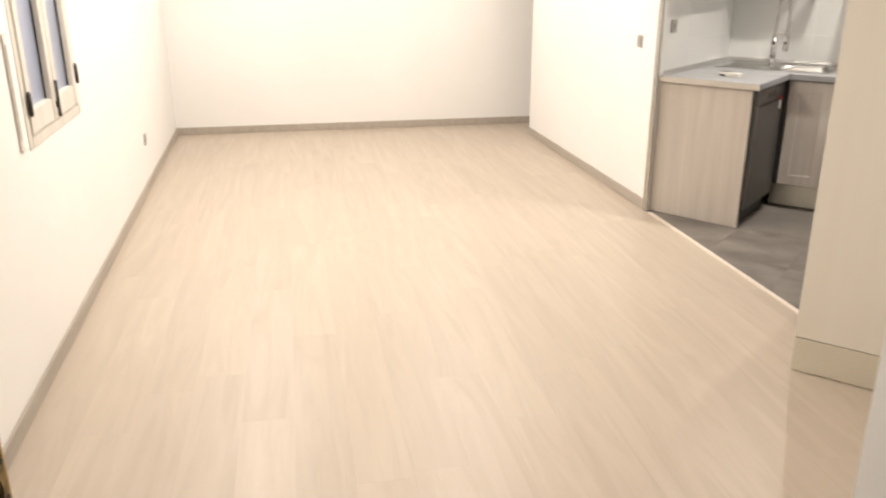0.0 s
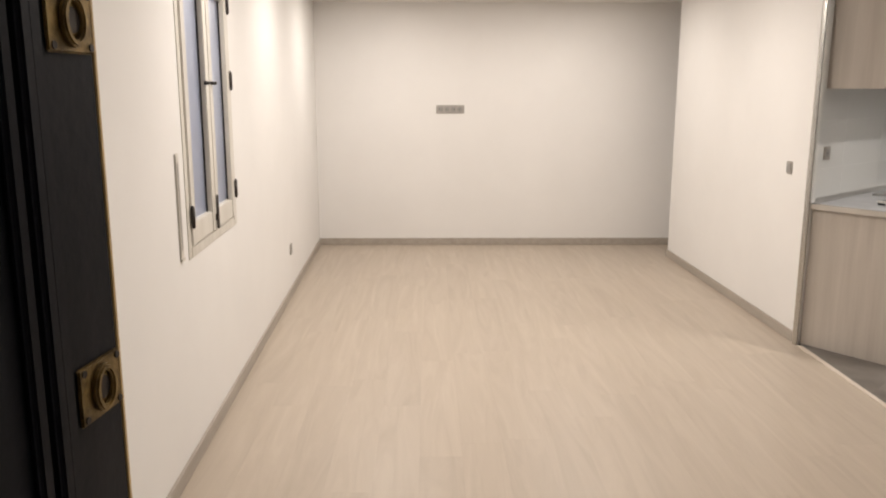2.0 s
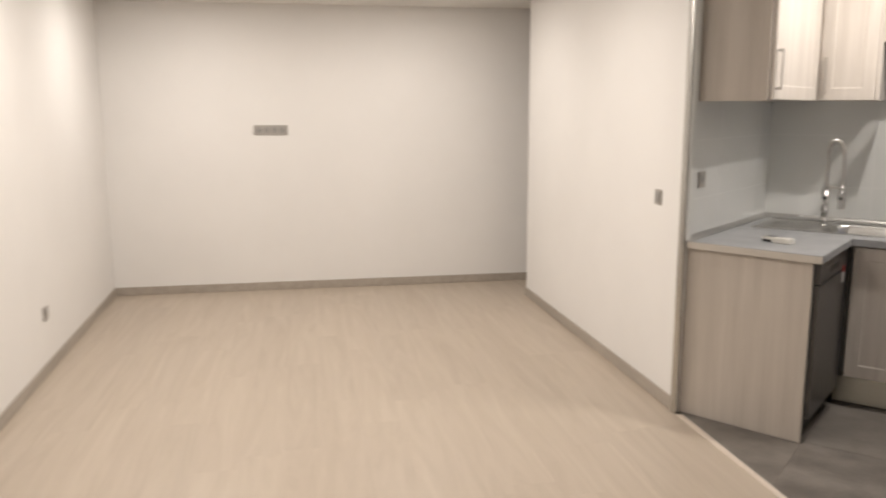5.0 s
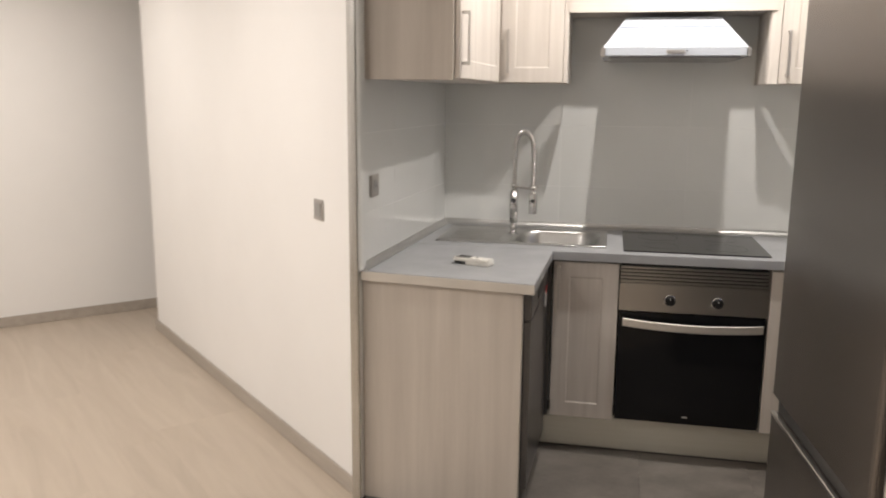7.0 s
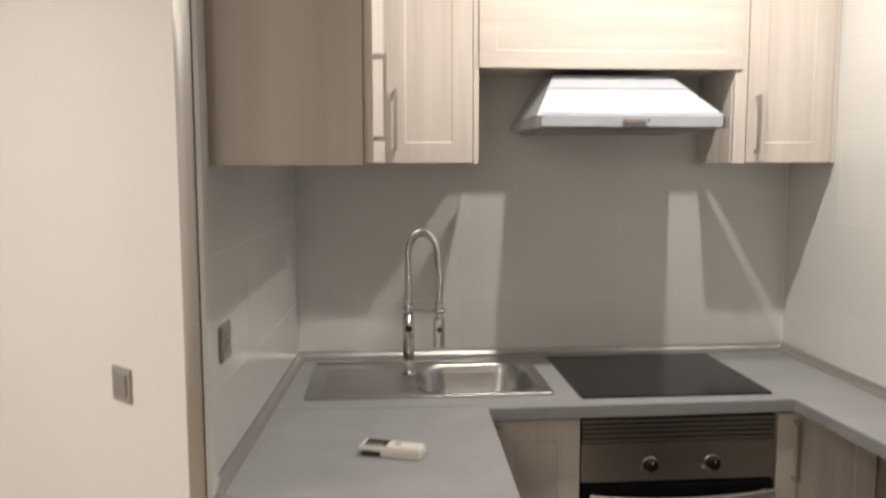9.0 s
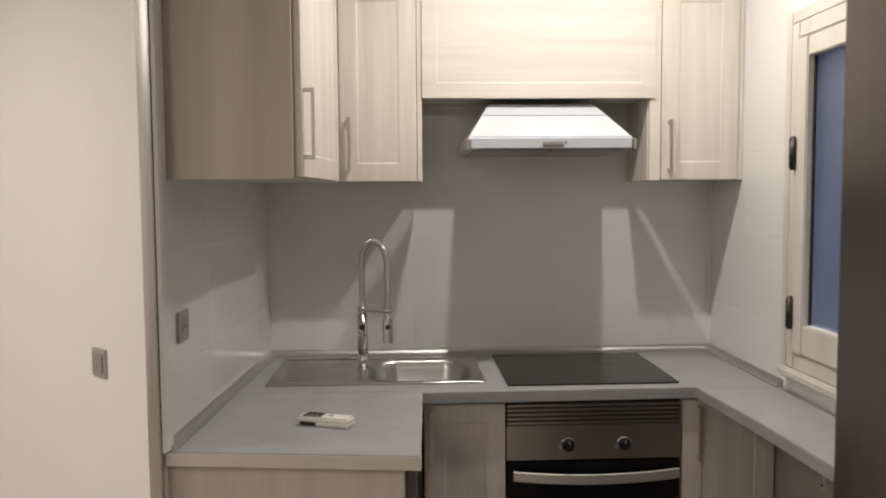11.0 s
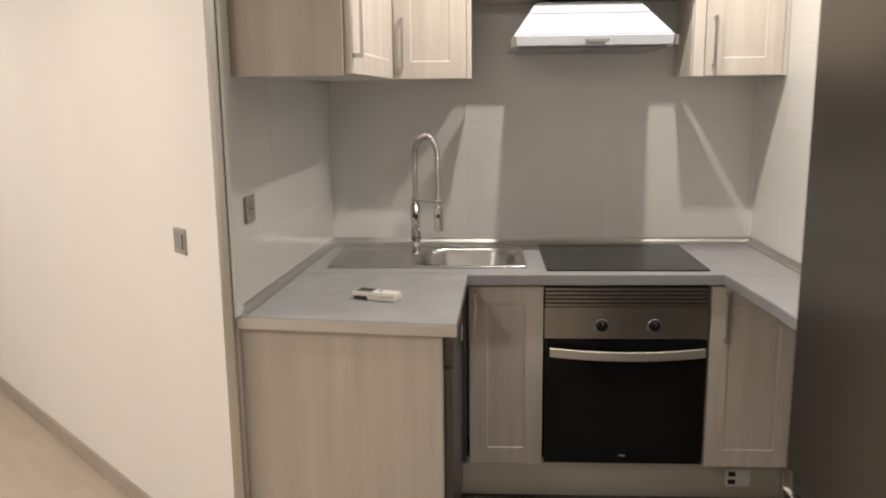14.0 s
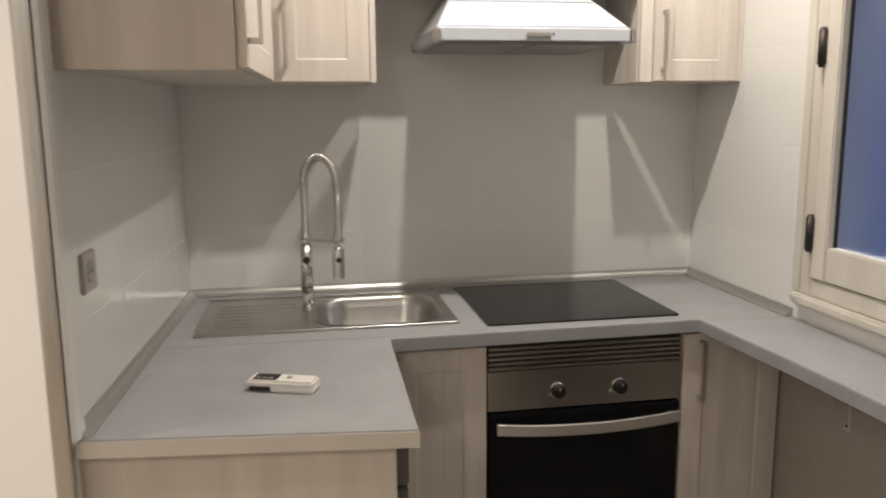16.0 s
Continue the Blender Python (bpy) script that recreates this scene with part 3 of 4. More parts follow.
part("lever", tube([FACE * 0.016 + Vector((0, 0, 0.147)), FACE * 0.026 + Vector((-0.004, -0.003, 0.145)), FACE * 0.034 + Vector((-0.010, -0.008, 0.141))], 0.0055, 12), CHROME, tap, "small chrome lever")
R_ARCH = 0.0585
path = [(0, 0, 0.222 + 0.015 * k) for k in range(13)]
path += [(R_ARCH - R_ARCH * math.cos(radians(a)), 0, 0.402 + R_ARCH * 1.25 * math.sin(radians(a))) for a in range(10, 181, 10)]
path += [(2 * R_ARCH + 0.005 * math.sin(math.pi * k / 13), 0, 0.402 - 0.0138 * k) for k in range(1, 14)]
part("hose", tube(path, 0.0098, 16), NICKEL, tap)
lengths = [0.0]
for a, b in zip(path, path[1:]):
    lengths.append(lengths[-1] + (Vector(b) - Vector(a)).length)
coil, turns = [], 88
steps = turns * 9
for k in range(steps + 1):
    s = lengths[-1] * k / steps
    j = max(i for i in range(len(path)) if lengths[i] <= s + 1e-9)
    j = min(j, len(path) - 2)
    f = (s - lengths[j]) / (lengths[j + 1] - lengths[j])
    p, q = Vector(path[j]), Vector(path[j + 1])
    t = (q - p).normalized()
    side = t.cross(Vector((0, 1, 0))).normalized()
    a = 2 * math.pi * turns * k / steps
    coil.append(p.lerp(q, f) + 0.0104 * (math.cos(a) * side + math.sin(a) * Vector((0, 1, 0))))
part("spring", tube(coil, 0.0021, 6), TAP_STEEL, tap, "chrome spring coiled round the hose")
part("arm", slab((-0.016, -0.011, 0.2175), (0.136, 0.011, 0.2260), 0.002), NICKEL, tap, "flat steel arm that holds the spray head")
part("arm_collar", rodded((0, 0, 0.2265), (0, 0, 0.2325), 0.0185, 20, None, 0.0015), TAP_STEEL, tap)
part("hose_clip", rodded((0.120, 0, 0.2265), (0.120, 0, 0.2325), 0.0215, 20, None, 0.0015), TAP_STEEL, tap)
bm = rodded((0.120, 0, 0.108), (0.120, 0, 0.200), 0.0190, 8, None, 0.0012)
for f in bm.faces:
    f.smooth = False
head = part("spray_head", bm, TAP_STEEL, tap)
part("button", rodded(FACE * 0.0165 + Vector((0.120, 0, 0.168)), FACE * 0.0195 + Vector((0.120, 0, 0.168)), 0.0085, 16), BLACK, head, "black spray button")
part("neck", rodded((0.120, 0, 0.199), (0.120, 0, 0.2185), 0.0115, 16), TAP_STEEL, head)

# hob
hob = thing("hob", pose(0.893, -0.578, TOP + 0.0006), "black glass ceramic hob set in the worktop", "hob")
part("glass_top", prism(round_rect(0, 0.592, 0, 0.512, 0.006), 0, 0.005, edge=0.0015), BLACK_GLASS, hob)
RING = material("printed_ring", (0.055, 0.055, 0.058), 0.25)
for cx, cy, r in ((0.16, 0.15, 0.075), (0.43, 0.15, 0.09), (0.16, 0.37, 0.09), (0.43, 0.37, 0.075)):
    bm = prism([(cx + r * math.cos(radians(a)), cy + r * math.sin(radians(a))) for a in range(0, 360, 10)], 0.0048, 0.0053,
               [[(cx + (r - 0.003) * math.cos(radians(a)), cy + (r - 0.003) * math.sin(radians(a))) for a in range(0, 360, 10)]])
    part("cooking_zone", bm, RING, hob, "faint printed ring")

# ---------------------------------------------------------------- base units
FRONT = -0.597
oven = thing("oven", pose(0.884, FRONT, 0.178), "built-in steel oven with two knobs and a black glass door", "oven")
part("body", slab((0.004, 0.0, 0.0), (0.591, 0.52, 0.69), 0.003), DARK_STEEL, oven)
part("vent_back", slab((0.003, -0.006, 0.612), (0.592, 0.001, 0.689), 0.001), BLACK, oven)
for k in range(5):
    z = 0.615 + 0.0148 * k
    part("vent_slat", slab((0.002, -0.020, z), (0.593, -0.004, z + 0.0082), 0.0015), STEEL, oven)
part("control_panel", slab((0.0, -0.020, 0.492), (0.595, -0.0005, 0.611), 0.003), STEEL, oven, "brushed steel control panel")
for x in (0.208, 0.398):
    knob = part("knob", rodded((x, -0.044, 0.545), (x, -0.020, 0.545), 0.0190, 28, 0.0205, 0.003), KNOB_BLACK, oven, "round black control knob with a chrome collar")
    part("knob_face", rodded((x, -0.0475, 0.545), (x, -0.0435, 0.545), 0.0165, 24, None, 0.001), KNOB_BLACK, knob)
    part("knob_ring", rodded((x, -0.0275, 0.545), (x, -0.0195, 0.545), 0.0235, 28, 0.0250, 0.002), CHROME, knob)
    part("knob_pointer", slab((x - 0.0012, -0.0482, 0.551), (x + 0.0012, -0.0472, 0.560), 0.0003), PALE_STICKER, knob)
    # small pale dot to the lower left of the knob
    part("indicator", rodded((x - 0.026, -0.0215, 0.532), (x - 0.026, -0.0195, 0.532), 0.0035, 12), PALE_STICKER, oven)
odoor = part("oven_door", slab((0.003, -0.022, 0.004), (0.592, -0.0005, 0.486), 0.003), BLACK_GLASS, oven, "black glass oven door")
bm = bmesh.new()
N = 24
rows = []
for k in range(N + 1):
    f = k / N
    x, bow = 0.018 + 0.559 * f, 0.012 * (1 - (2 * f - 1) ** 2)
    yy, zz = -0.056 - 0.012 * (1 - (2 * f - 1) ** 2), 0.452 - bow
    rows.append([bm.verts.new((x, yy + a, zz + b)) for a, b in ((0.003, -0.0165), (-0.005, -0.0165), (-0.006, -0.0155), (-0.006, 0.0155), (-0.005, 0.0165), (0.003, 0.0165))])
for a, b in zip(rows, rows[1:]):
    for j in range(6):
        bm.faces.new((a[j], a[(j + 1) % 6], b[(j + 1) % 6], b[j]))
bm.faces.new(rows[0]), bm.faces.new(rows[-1])
bmesh.ops.recalc_face_normals(bm, faces=bm.faces[:])
handle = part("handle", bm, HANDLE_STEEL, odoor, "curved brushed steel bar handle")
for x in (0.035, 0.56):
    part("handle_post", slab((x - 0.008, -0.055, 0.440), (x + 0.008, -0.0215, 0.456), 0.002), STEEL, odoor)
part("maker_mark", slab((0.284, -0.0226, 0.033), (0.308, -0.0218, 0.040), 0.0002), GREY_PLASTIC, odoor, "small pale maker's mark")


def base_unit(name, x0, x1, label, handle_x, deep=0.705, stile=0.0):
    unit = thing(name, pose(x0, FRONT, 0.168), label, "cabinet", "kitchen base units")
    w = x1 - x0
    part("body", slab((0.001, 0.0, 0.0), (w - 0.001, 0.54, deep), 0.001), ASH, unit)
    d = part("door", shaker(w - 0.006 - stile, 0.694, 0.02, 0.092), ASH, unit, "pale ash framed door", pose(0.003 + (stile if handle_x > 0.1 else 0), -0.001, 0.006))
    bar_handle(d, handle_x, 0.49, 0.675)
    return unit


base_unit("base_cabinet", 0.605, 0.882, "pale ash base cabinet with a framed door beside the oven", 0.022, 0.56)
corner = bpy.data.objects["base_cabinet"]
# added strip in the dishwasher's dark colour, carrying its side into the corner
part("filler_strip", slab((-0.058, -0.012, 0.0), (-0.007, 0.004, 0.705), 0.001), GRAPHITE, corner, "dark corner filler strip")
part("top_rail", slab((0.0, 0.0, 0.561), (0.276, 0.018, 0.705), 0.001), ASH, corner)
base_unit("base_cabinet", 1.482, 1.806, "narrow pale ash base cabinet tucked under the window worktop", 0.052)

end_panel = thing("end_panel", pose(-0.0689, -1.1855, 0.0, 0, 0, math.degrees(math.atan2(d.y, d.x))), "tall beige oak-effect end panel under the worktop", "panel")
part("board", slab((0.0, 0.0, 0.003), (0.615, 0.020, TOP - TH - 0.001), 0.0015), PANEL, end_panel)
part("edge_band", slab((0.6152, 0.0005, 0.003), (0.6165, 0.0195, TOP - TH - 0.001), 0.0004), EDGE, end_panel, "pale edge band")
part("floor_strip", slab((0.001, 0.001, 0.0), (0.614, 0.019, 0.0028), 0), GREY_PLASTIC, end_panel)

dish = thing("dishwasher", pose(0.566, -1.225, 0.0, 0, 0, 88.7), "dark graphite dishwasher under the worktop with a red sticker", "dishwasher")
part("body", slab((0.10, 0.022, 0.10), (0.575, 0.54, 0.868), 0.002), GRAPHITE, dish)
ddoor = part("door", slab((0.002, -0.004, 0.115), (0.575, 0.021, 0.765), 0.004), GRAPHITE, dish, "graphite dishwasher door")
part("control_strip", slab((0.002, -0.006, 0.769), (0.575, 0.021, 0.868), 0.004), GRAPHITE, dish)
part("pocket_handle", slab((0.20, -0.008, 0.800), (0.38, -0.005, 0.835), 0.001), BLACK, dish, "dark recessed grip")
part("sticker", slab((0.47, -0.0085, 0.700), (0.515, -0.0055, 0.760), 0.0003), PALE_STICKER, ddoor, "pale energy sticker")
part("sticker", slab((0.475, -0.0095, 0.755), (0.51, -0.0082, 0.785), 0.0003), RED, ddoor, "red sticker")
part("toe_kick", slab((0.02, 0.05, 0.0), (0.575, 0.07, 0.098), 0.001), BLACK, dish)

plinth = thing("plinth", pose(0.55, -0.535, 0.0), "brushed aluminium plinth under the base units", "plinth")
part("board", slab((0.0, 0.0, 0.004), (1.255, 0.016, 0.163), 0.002), KICK, plinth)
# thin dark strip along the foot of the plinth
part("seal", slab((0.0, -0.003, 0.0), (1.255, 0.016, 0.006), 0.001), FOOT_DARK, plinth, "thin dark strip at the floor")
plinth_outlet = thing("plinth_outlet", pose(1.592, -0.5355, 0.055), "white double outlet set in the plinth", "outlet")
part("plate", slab((0, -0.010, 0), (0.096, 0, 0.078), 0.004), WHITE_PLASTIC, plinth_outlet)
for x, z in ((0.024, 0.022), (0.024, 0.054)):
    part("outlet_slot", slab((x - 0.014, -0.0115, z - 0.010), (x + 0.014, -0.0095, z + 0.010), 0.001), BLACK, plinth_outlet)

bracket = thing("shelf_bracket", pose(KR - 0.0005, -0.93, TOP - TH - 0.002), "pale angle bracket under the window worktop", "bracket")
part("arm", slab((-0.17, -0.012, -0.005), (0, 0.012, 0), 0.001), PANEL, bracket)
part("leg", slab((-0.005, -0.012, -0.21), (0, 0.012, -0.005), 0.001), PANEL, bracket)
gusset = prism([(-0.15, -0.006), (-0.006, -0.006), (-0.006, -0.19), (-0.02, -0.17)], -0.002, 0.002, edge=0.0005)
part("gusset", gusset, PANEL, bracket, "", pose(0, 0, 0, 90))
part("screw", rodded((-0.0085, 0, -0.195), (-0.0045, 0, -0.195), 0.004, 10), HINGE_DARK, bracket)

# ---------------------------------------------------------------- wall units
UZ, UH = 1.615, 0.72
left_unit = thing("wall_cabinet", pose(0, 0, UZ), "pale ash wall cabinet along the side wall, with an oak-effect side", "cabinet", "kitchen wall units")
part("body", prism([(-0.062, -1.125), (0.262, -1.125), (0.299, -0.2805), (0.0, -0.2805), (-0.0155, -0.2805)], 0.0, UH, edge=0.001), ASH, left_unit)
part("side_panel", prism([(-0.063, -1.145), (0.262, -1.145), (0.262, -1.126), (-0.062, -1.126)], -0.004, UH, edge=0.001), PANEL, left_unit, "beige oak-effect side panel")
dd = part("door", shaker(0.775, UH - 0.004), ASH, left_unit, "pale ash framed door", pose(0.263, -1.122, 0.002, 0, 0, 87.6))
bar_handle(dd, 0.028, 0.045, 0.235)
mid_unit = thing("wall_cabinet", pose(0.312, 0, UZ), "pale ash wall cabinet beside the extractor hood", "cabinet", "kitchen wall units")
part("body", slab((-0.30, -0.279, 0.0), (0.302, -0.001, UH), 0.001), ASH, mid_unit)
dd = part("door", shaker(0.280, UH - 0.004), ASH, mid_unit, "pale ash framed door", pose(0.003, -0.280, 0.002))
bar_handle(dd, 0.033, 0.040, 0.232)
part("filler_strip", slab((0.285, -0.298, 0.0), (0.303, -0.280, UH), 0.001), ASH, mid_unit)
right_unit = thing("wall_cabinet", pose(1.484, 0, UZ), "narrow pale ash wall cabinet against the window wall", "cabinet", "kitchen wall units")
part("body", slab((-0.030, -0.279, 0.0), (0.310, -0.001, UH), 0.001), ASH, right_unit)
part("filler_strip", slab((-0.027, -0.298, -0.001), (0.014, -0.280, UH), 0.001), ASH, right_unit)
dd = part("door", shaker(0.290, UH - 0.004), ASH, right_unit, "pale ash framed door", pose(0.017, -0.280, 0.002))
bar_handle(dd, 0.030, 0.030, 0.220)
part("filler_strip", slab((0.309, -0.295, 0.0), (0.326, -0.001, UH), 0.001), ASH, right_unit)
flap_unit = thing("hood_cabinet", pose(0.617, 0, 1.917), "pale ash flap-front cabinet above the extractor hood", "cabinet", "kitchen wall units")
part("body", slab((-0.0025, -0.283, 0.006), (0.8365, -0.001, UZ + UH - 1.917), 0.001), ASH_FLAT, flap_unit)
part("flap", shaker(0.861, UZ + UH - 1.917, 0.022, 0.075, 0.0014), ASH_FLAT, flap_unit, "wide pale ash framed flap", pose(-0.002, -0.284, 0.0))

# extractor hood
hood = thing("extractor_hood", pose(0.764, 0, 1.715), "white enamelled extractor hood with sloping sides", "extractor hood")
HW = 0.590
bm = bmesh.new()
low = [bm.verts.new(p) for p in ((0.004, -0.478, 0.042), (HW - 0.004, -0.478, 0.042), (HW - 0.004, -0.012, 0.042), (0.004, -0.012, 0.042))]
high = [bm.verts.new(p) for p in ((0.098, -0.262, 0.185), (0.492, -0.262, 0.185), (0.492, -0.012, 0.185), (0.098, -0.012, 0.185))]
for k in range(4):
    bm.faces.new((low[k], low[(k + 1) % 4], high[(k + 1) % 4], high[k]))
bm.faces.new(high), bm.faces.new(low)
bmesh.ops.recalc_face_normals(bm, faces=bm.faces[:])
bmesh.ops.bevel(bm, geom=bm.edges[:], offset=0.003, segments=2, affect="EDGES", clamp_overlap=True)
canopy = part("canopy", bm, ENAMEL, hood)
slope = Vector((0, 0.216, 0.143))
for f in (0.06, 0.66):
    p = Vector((0.0, -0.478, 0.042)) + slope * f
    x0 = 0.004 + 0.094 * f + 0.004
    bm = bmesh.new()
    tilt = math.degrees(math.atan2(0.143, 0.216))
    box(bm, (x0, -0.003, 0.0002), (HW - x0, 0.0018, 0.0012))
    part("film_line", bm, FILM_LINE, canopy, "thin blue-grey line of protective film", pose(0, p.y, p.z, tilt, 0, 0))
part("rim", slab((0.0, -0.486, 0.008), (HW, -0.004, 0.041), 0.003), ENAMEL, hood)
part("corner_cap", slab((-0.003, -0.490, 0.005), (0.015, -0.455, 0.044), 0.004), NICKEL, hood, "grey corner cap")
part("corner_cap", slab((HW - 0.015, -0.490, 0.005), (HW + 0.003, -0.455, 0.044), 0.004), GREY_DARK, hood, "grey corner cap")
for x0, x1 in ((0.03, 0.292), (0.298, 0.56)):
    part("filter", slab((x0, -0.455, 0.001), (x1, -0.03, 0.009), 0.002), FILTER, hood, "grey metal grease filter")
part("switch_panel", slab((0.262, -0.4885, 0.018), (0.336, -0.4855, 0.033), 0.001), GREY_PLASTIC, hood)
for k in range(4):
    part("button", slab((0.265 + 0.018 * k, -0.491, 0.0205), (0.279 + 0.018 * k, -0.488, 0.0305), 0.001), GREY_DARK, hood)
part("pilot_lamp", rodded((0.343, -0.4885, 0.029), (0.343, -0.485, 0.029), 0.003, 12), BLACK, hood)

# ---------------------------------------------------------------- fridge and tall unit
fridge = thing("fridge_freezer", pose(1.238, -2.012, 0.0, 0, 0, -85.4), "tall dark steel fridge freezer with two doors", "fridge")
part("body", slab((0.002, 0.055, 0.03), (0.590, 0.51, 1.94), 0.004), GRAPHITE, fridge)
up = part("upper_door", slab((0.0, -0.004, 0.846), (0.592, 0.050, 1.945), 0.008, 3), DARK_STEEL, fridge, "brushed dark steel fridge door")
lo_door = part("lower_door", slab((0.0, -0.004, 0.05), (0.592, 0.050, 0.808), 0.008, 3), DARK_STEEL, fridge, "brushed dark steel freezer door")
part("grip_channel", slab((0.003, 0.012, 0.806), (0.589, 0.052, 0.848), 0.002), BLACK, fridge, "dark grip channel between the doors")
part("grip_strip", slab((0.0, -0.005, 0.798), (0.592, 0.006, 0.809), 0.002), CHROME, lo_door, "bright metal grip strip")
part("foot_grille", slab((0.004, 0.03, 0.004), (0.588, 0.05, 0.048), 0.002), BLACK, fridge)
tall = thing("tall_cabinet", pose(1.318, -2.614, 0.0, 0, 0, -90), "tall cream cabinet with framed ash doors next to the fridge", "cabinet")
part("body", slab((0.0, 0.001, 0.154), (0.432, 0.482, 2.30), 0.001), CREAM, tall)
part("side_panel", slab((0.427, -0.018, 0.154), (0.445, 0.489, 2.31), 0.0015), CREAM, tall, "plain cream side panel")
for z0, z1 in ((0.158, 1.515), (1.525, 2.30)):
    dd = part("door", shaker(0.420, z1 - z0), ASH, tall, "tall framed ash door", pose(0.003, 0.0, z0))
    if z0 < 1:
        bar_handle(dd, 0.030, z1 - z0 - 0.24, z1 - z0 - 0.05)
    else:
        bar_handle(dd, 0.030, 0.05, 0.24)
part("plinth", slab((0.0, 0.010, 0.003), (0.426, 0.026, 0.150), 0.002), KICK, tall, "brushed aluminium plinth")
part("plinth", slab((0.428, -0.014, 0.003), (0.442, 0.486, 0.150), 0.002), KICK, tall, "brushed aluminium plinth")

# ---------------------------------------------------------------- small things
remote = thing("remote_control", pose(0.32, -0.992, TOP + 0.0005, 0, 0, -20), "white air-conditioner remote control lying on the worktop", "remote control")
part("case", slab((-0.078, -0.026, 0.011), (0.078, 0.028, 0.026), 0.005, 4), WHITE_PLASTIC, remote)
part("battery_cover", slab((-0.022, -0.0262, 0.0), (0.0785, 0.0278, 0.014), 0.003, 3), WHITE_PLASTIC, remote, "raised white battery cover")
# black block stands in for the shadow under the raised end
part("back_rest", slab((-0.072, -0.022, 0.0), (-0.0215, 0.024, 0.0115), 0.002), BLACK, remote, "black block in place of the shadow under the case")
part("display", slab((-0.066, -0.019, 0.0255), (-0.010, 0.021, 0.0270), 0.001), BLACK, remote, "dark display window")
for k in range(3):
    part("button", slab((-0.060 + 0.015 * k, -0.012, 0.0265), (-0.050 + 0.015 * k, -0.004, 0.0278), 0.0005), GREY_PLASTIC, remote)
part("button", rodded((0.015, 0.004, 0.0255), (0.015, 0.004, 0.0280), 0.007, 18), GREY_PLASTIC, remote)


def wall_plate(name, m, w, h, label, category, gangs=1, rocker=True):
    """A plate on a wall, its face towards -y, centred on x and z."""
    ob = thing(name, m, label, category)
    part("plate", slab((-w / 2, -0.009, -h / 2), (w / 2, 0, h / 2), 0.003), GREY_PLASTIC, ob)
    each = (w - 0.024) / gangs
    for g in range(gangs):
        x0 = -w / 2 + 0.012 + each * g
        if rocker:
            part("rocker", slab((x0 + 0.002, -0.013, -h / 2 + 0.014), (x0 + each - 0.002, -0.008, h / 2 - 0.014), 0.002), GREY_DARK, ob)
        else:
            cx = x0 + each / 2
            part("socket_well", rodded((cx, -0.0105, 0), (cx, -0.0085, 0), min(each, h - 0.02) * 0.40, 24), GREY_DARK, ob)
            for dz in (-0.0095, 0.0095):
                part("pin_hole", rodded((cx + dz, -0.0112, 0), (cx + dz, -0.0100, 0), 0.003, 10), BLACK, ob)
    return ob


wall_plate("light_switch", ROOM @ pose(0, 0.32, 1.105, 0, 0, -90), 0.083, 0.083, "silver grey light switch on the white partition wall", "switch", 1)
wall_plate("wall_outlet", pose(-0.058, -1.065, 1.217, 0, 0, 87 ), 0.083, 0.083, "silver grey outlet on the tiled kitchen wall", "outlet", 1, False)
wall_plate("wall_outlet", ROOM @ pose(-2.15, ROOM_FAR, 1.402), 0.285, 0.083, "long silver grey four-gang outlet plate on the end wall", "outlet", 4, False)
wall_plate("wall_outlet", SIDE @ pose(0, 1.33, 0.365, 0, 0, 90), 0.083, 0.083, "silver grey outlet low on the window wall", "outlet", 1, False)


def downlight(x, y, z):
    ob = thing("downlight", pose(x, y, z), "round white recessed ceiling downlight, switched on", "downlight", "ceiling downlights")
    bm = prism([(0.048 * math.cos(radians(a)), 0.048 * math.sin(radians(a))) for a in range(0, 360, 12)], -0.006, -0.0005,
               [[(0.034 * math.cos(radians(a)), 0.034 * math.sin(radians(a))) for a in range(0, 360, 12)]], 0.0015)
    part("ring", bm, ENAMEL, ob)
    part("lens", rodded((0, 0, -0.004), (0, 0, -0.001), 0.0335, 24), LED, ob, "lit lens")


for x, y in KITCHEN_LAMPS:
    downlight(x, y, KITCHEN_CEIL)
# the three assumed lamps get a fixture as well
for x, y in ROOM_LAMPS:
    p = ROOM @ Vector((x, y, 0))
    downlight(p.x, p.y, CEIL)

# ---------------------------------------------------------------- tiles and planks
tile_mesh = {}


def piece(name, size, mat, parent, m, edge):
    """One of many alike pieces; those of one size share a mesh."""
    key = (name, mat.name, *[round(s, 4) for s in size])
    if key not in tile_mesh:
        me = bpy.data.meshes.new(name)
        bm = bmesh.new()
        w, h, t = size
        base = [bm.verts.new(p) for p in ((0, 0, 0), (w, 0, 0), (w, h, 0), (0, h, 0))]
        rim = [bm.verts.new(p) for p in ((0, 0, t - edge), (w, 0, t - edge), (w, h, t - edge), (0, h, t - edge))]
        top = [bm.verts.new(p) for p in ((edge, edge, t), (w - edge, edge, t), (w - edge, h - edge, t), (edge, h - edge, t))]
        for a, b in ((base, rim), (rim, top)):
            for k in range(4):
                bm.faces.new((a[k], a[(k + 1) % 4], b[(k + 1) % 4], b[k]))
        bm.faces.new(top), bm.faces.new(base[::-1])
        bmesh.ops.recalc_face_normals(bm, faces=bm.faces[:])
        bm.to_mesh(me)
        bm.free()
        me.materials.append(mat)
        tile_mesh[key] = me
    ob = new(name, tile_mesh[key])
    ob.parent, ob.matrix_basis = parent, m
    return ob


ROWS_Z = [0.0, 0.23, 0.527, 0.824, 1.121, 1.418, 1.715, 2.012, 2.309, 2.606, KITCHEN_CEIL]


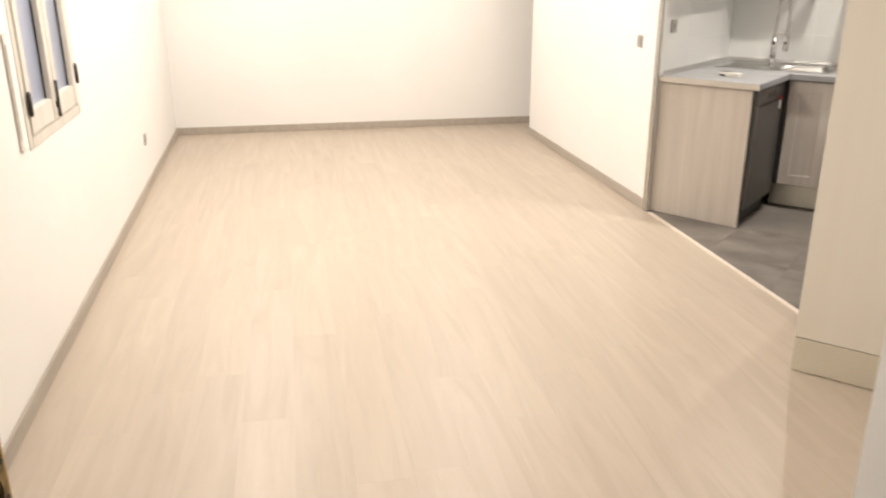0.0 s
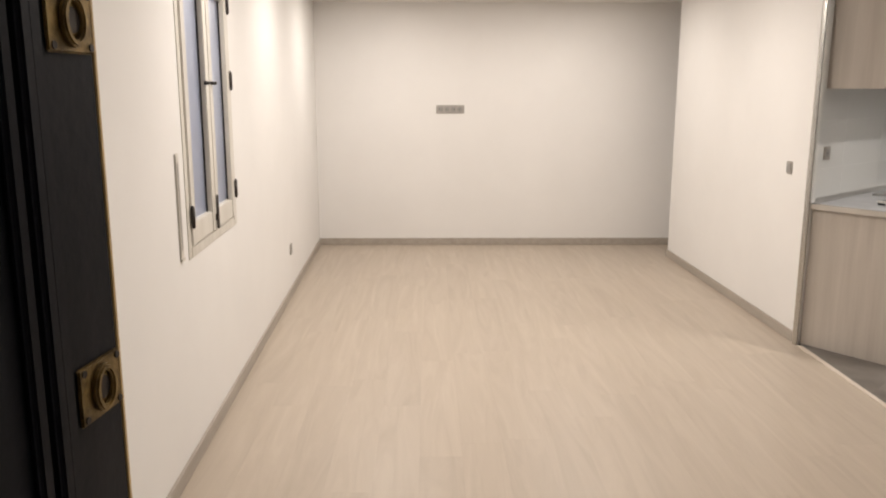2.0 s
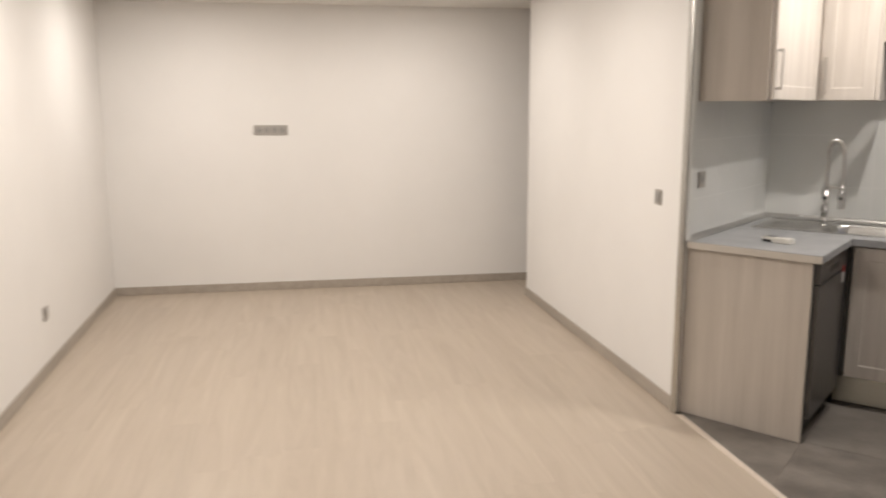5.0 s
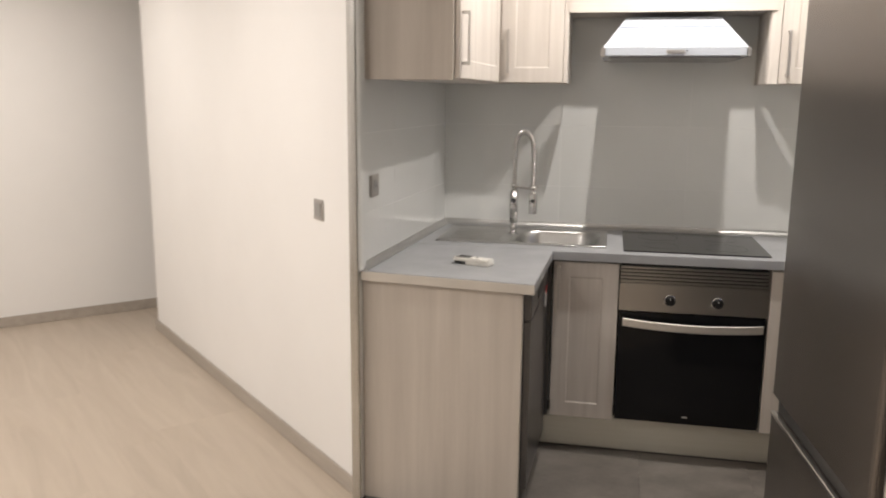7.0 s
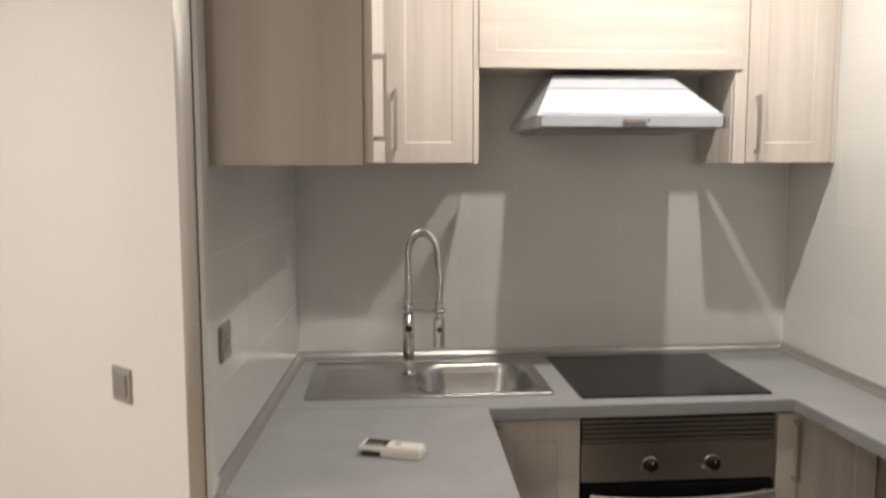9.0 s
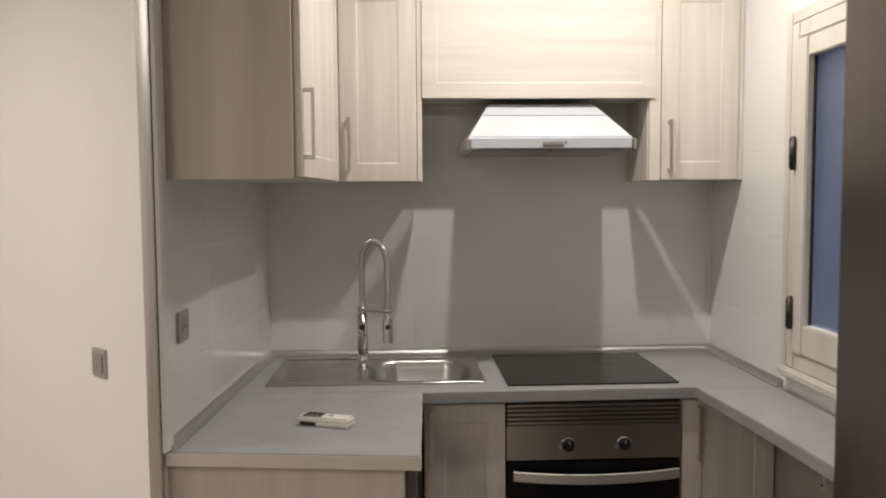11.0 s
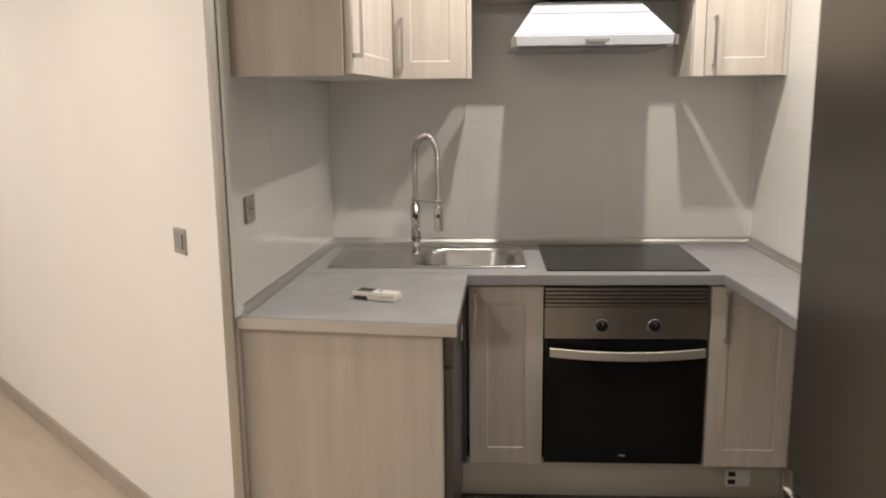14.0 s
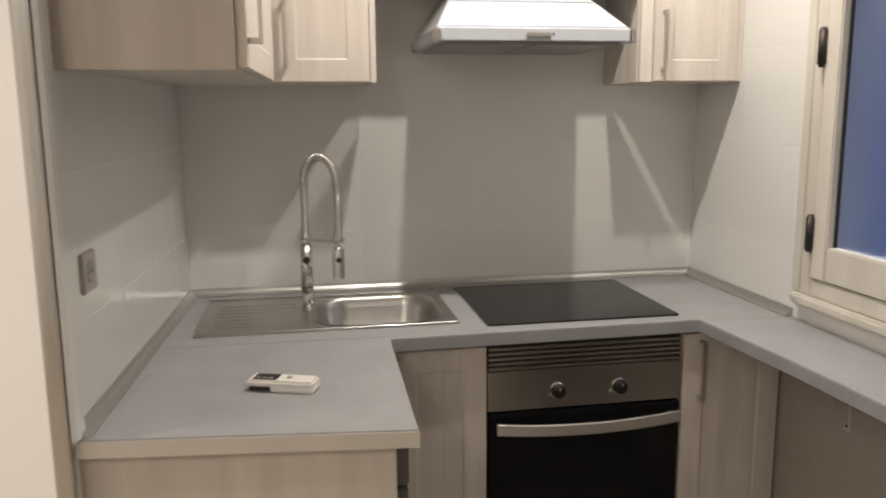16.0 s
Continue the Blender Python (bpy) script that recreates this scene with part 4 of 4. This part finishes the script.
def tiled(parent, m, length, z_from, start, stagger=0.0):
    """Tiles 0.597 by 0.294 on a wall: m puts x along the wall, y up, z out of the wall."""
    for row, (z0, z1) in enumerate(zip(ROWS_Z, ROWS_Z[1:])):
        if z1 <= z_from:
            continue
        x = start + (stagger if row % 2 == 0 else 0.0)
        while x < length:
            a, b = max(x, 0) + 0.0009, min(x + 0.6, length) - 0.0009
            if b - a > 0.01:
                piece("tile", (b - a, z1 - z0 - 0.0018, 0.008), TILE, parent, m @ pose(a, z0 + 0.0009, 0), 0.0006)
            x += 0.6


tiles_back = tagged(new("tiling_back"), "glossy off-white tiles on the kitchen back wall", "tiling", kind="structure")
tiled(tiles_back, pose(0, 0.008, 0, 90), 1.804, 0.7, -0.02)
tiles_left = tagged(new("tiling_side"), "glossy off-white tiles on the kitchen side wall", "tiling", kind="structure")
side_len = math.hypot(0.066, 1.205)
side_yaw = math.degrees(math.atan2(1.205, 0.066))
tiled(tiles_left, pose(-0.074, -1.203, 0, 90, 0, side_yaw), side_len, 0.7, -0.20)
part("grout", slab((0, 0.7, 0), (side_len, KITCHEN_CEIL - 0.001, 0.0073), 0), TILE_JOINT, tiles_left, "pale tile grout", pose(-0.074, -1.203, 0, 90, 0, side_yaw))
tiles_right = tagged(new("tiling_window"), "glossy off-white tiles on the kitchen window wall", "tiling", kind="structure")


tiled(tiles_right, pose(KR + 0.0073, 0, 0, 90, 0, -90), -KW[1] - 0.046, 0.85, -0.27, -0.30)
# rows below the worktop, with its shade put into the tile colour
for z0, z1 in ((0.0, 0.23), (0.23, 0.527), (0.527, 0.8235)):
    x = 0.55
    while x < 2.6:
        piece("tile", (0.5992, z1 - z0 - 0.0008, 0.008), SHADED_TILE, tiles_right, pose(KR + 0.0068, 0, 0, 90, 0, -90) @ pose(x, z0 + 0.0004, 0), 0.0005)
        x += 0.6

kitchen_floor = tagged(part("kitchen_floor", prism([(-0.066, -1.22), (0.0, 0.0), (KR, 0.0), (KR, -2.62), (1.36, -2.60), (1.35, -2.575)], -0.012, -0.006), GROUT), "grey grout bed of the kitchen floor", "floor", kind="structure")
# kitchen floor tiles, clipped to the threshold line
for i in range(5):
    for j in range(5):
        x0, x1, y1 = 0.10 + 0.45 * (i - 1), 0.10 + 0.45 * i - 0.0008, -0.02 - 0.60 * j
        y0 = y1 - 0.5992
        pts = [(max(x0, -0.06), y0), (min(x1, KR), y0), (min(x1, KR), y1), (max(x0, -0.06), y1)]
        out = []
        side = [(-(q[0] + 0.07) * 0.6921 - (q[1] + 1.215) * 0.7218) for q in pts]     # below zero on the kitchen side
        for k in range(4):
            a, b, sa, sb = pts[k], pts[(k + 1) % 4], side[k], side[(k + 1) % 4]
            if sa <= 0:
                out.append(a)
            if sa * sb < 0:
                f = sa / (sa - sb)
                out.append((a[0] + f * (b[0] - a[0]), a[1] + f * (b[1] - a[1])))
        if len(out) > 2 and max(p[0] for p in out) - min(p[0] for p in out) > 0.02:
            part("tile", prism(out, -0.006, -0.0005, edge=0.0003), SLATE, kitchen_floor)

laminate = tagged(new("floor_laminate"), "pale oak laminate planks along the length of the room", "floor", kind="structure")
laminate.matrix_basis = ROOM
PW, PL = 0.192, 1.285
rng = random.Random(4)


def plank_row(x, w, y0, y1):
    y = y0 - rng.uniform(0.05, PL - 0.1)
    while y < y1:
        a, b = max(y, y0), min(y + PL, y1)
        if b - a > 0.02:
            piece("plank", (w - 0.0001, round(b - a, 3) - 0.0001, 0.012), OAK, laminate, pose(x, a, -0.012), 0.0002)
        y += PL


x = ROOM_L + 0.002
while x < -0.002:
    plank_row(x, min(PW, -0.001 - x), -6.9, ROOM_FAR)
    x += PW
for k in range(8):
    plank_row(0.0 + PW * k, PW, CORNER_FAR, ROOM_FAR)
for k in range(5):
    plank_row(0.0 + PW * k, PW, -6.9 if k < 1 else -4.6, -1.985 - PW * 1.05 * k)
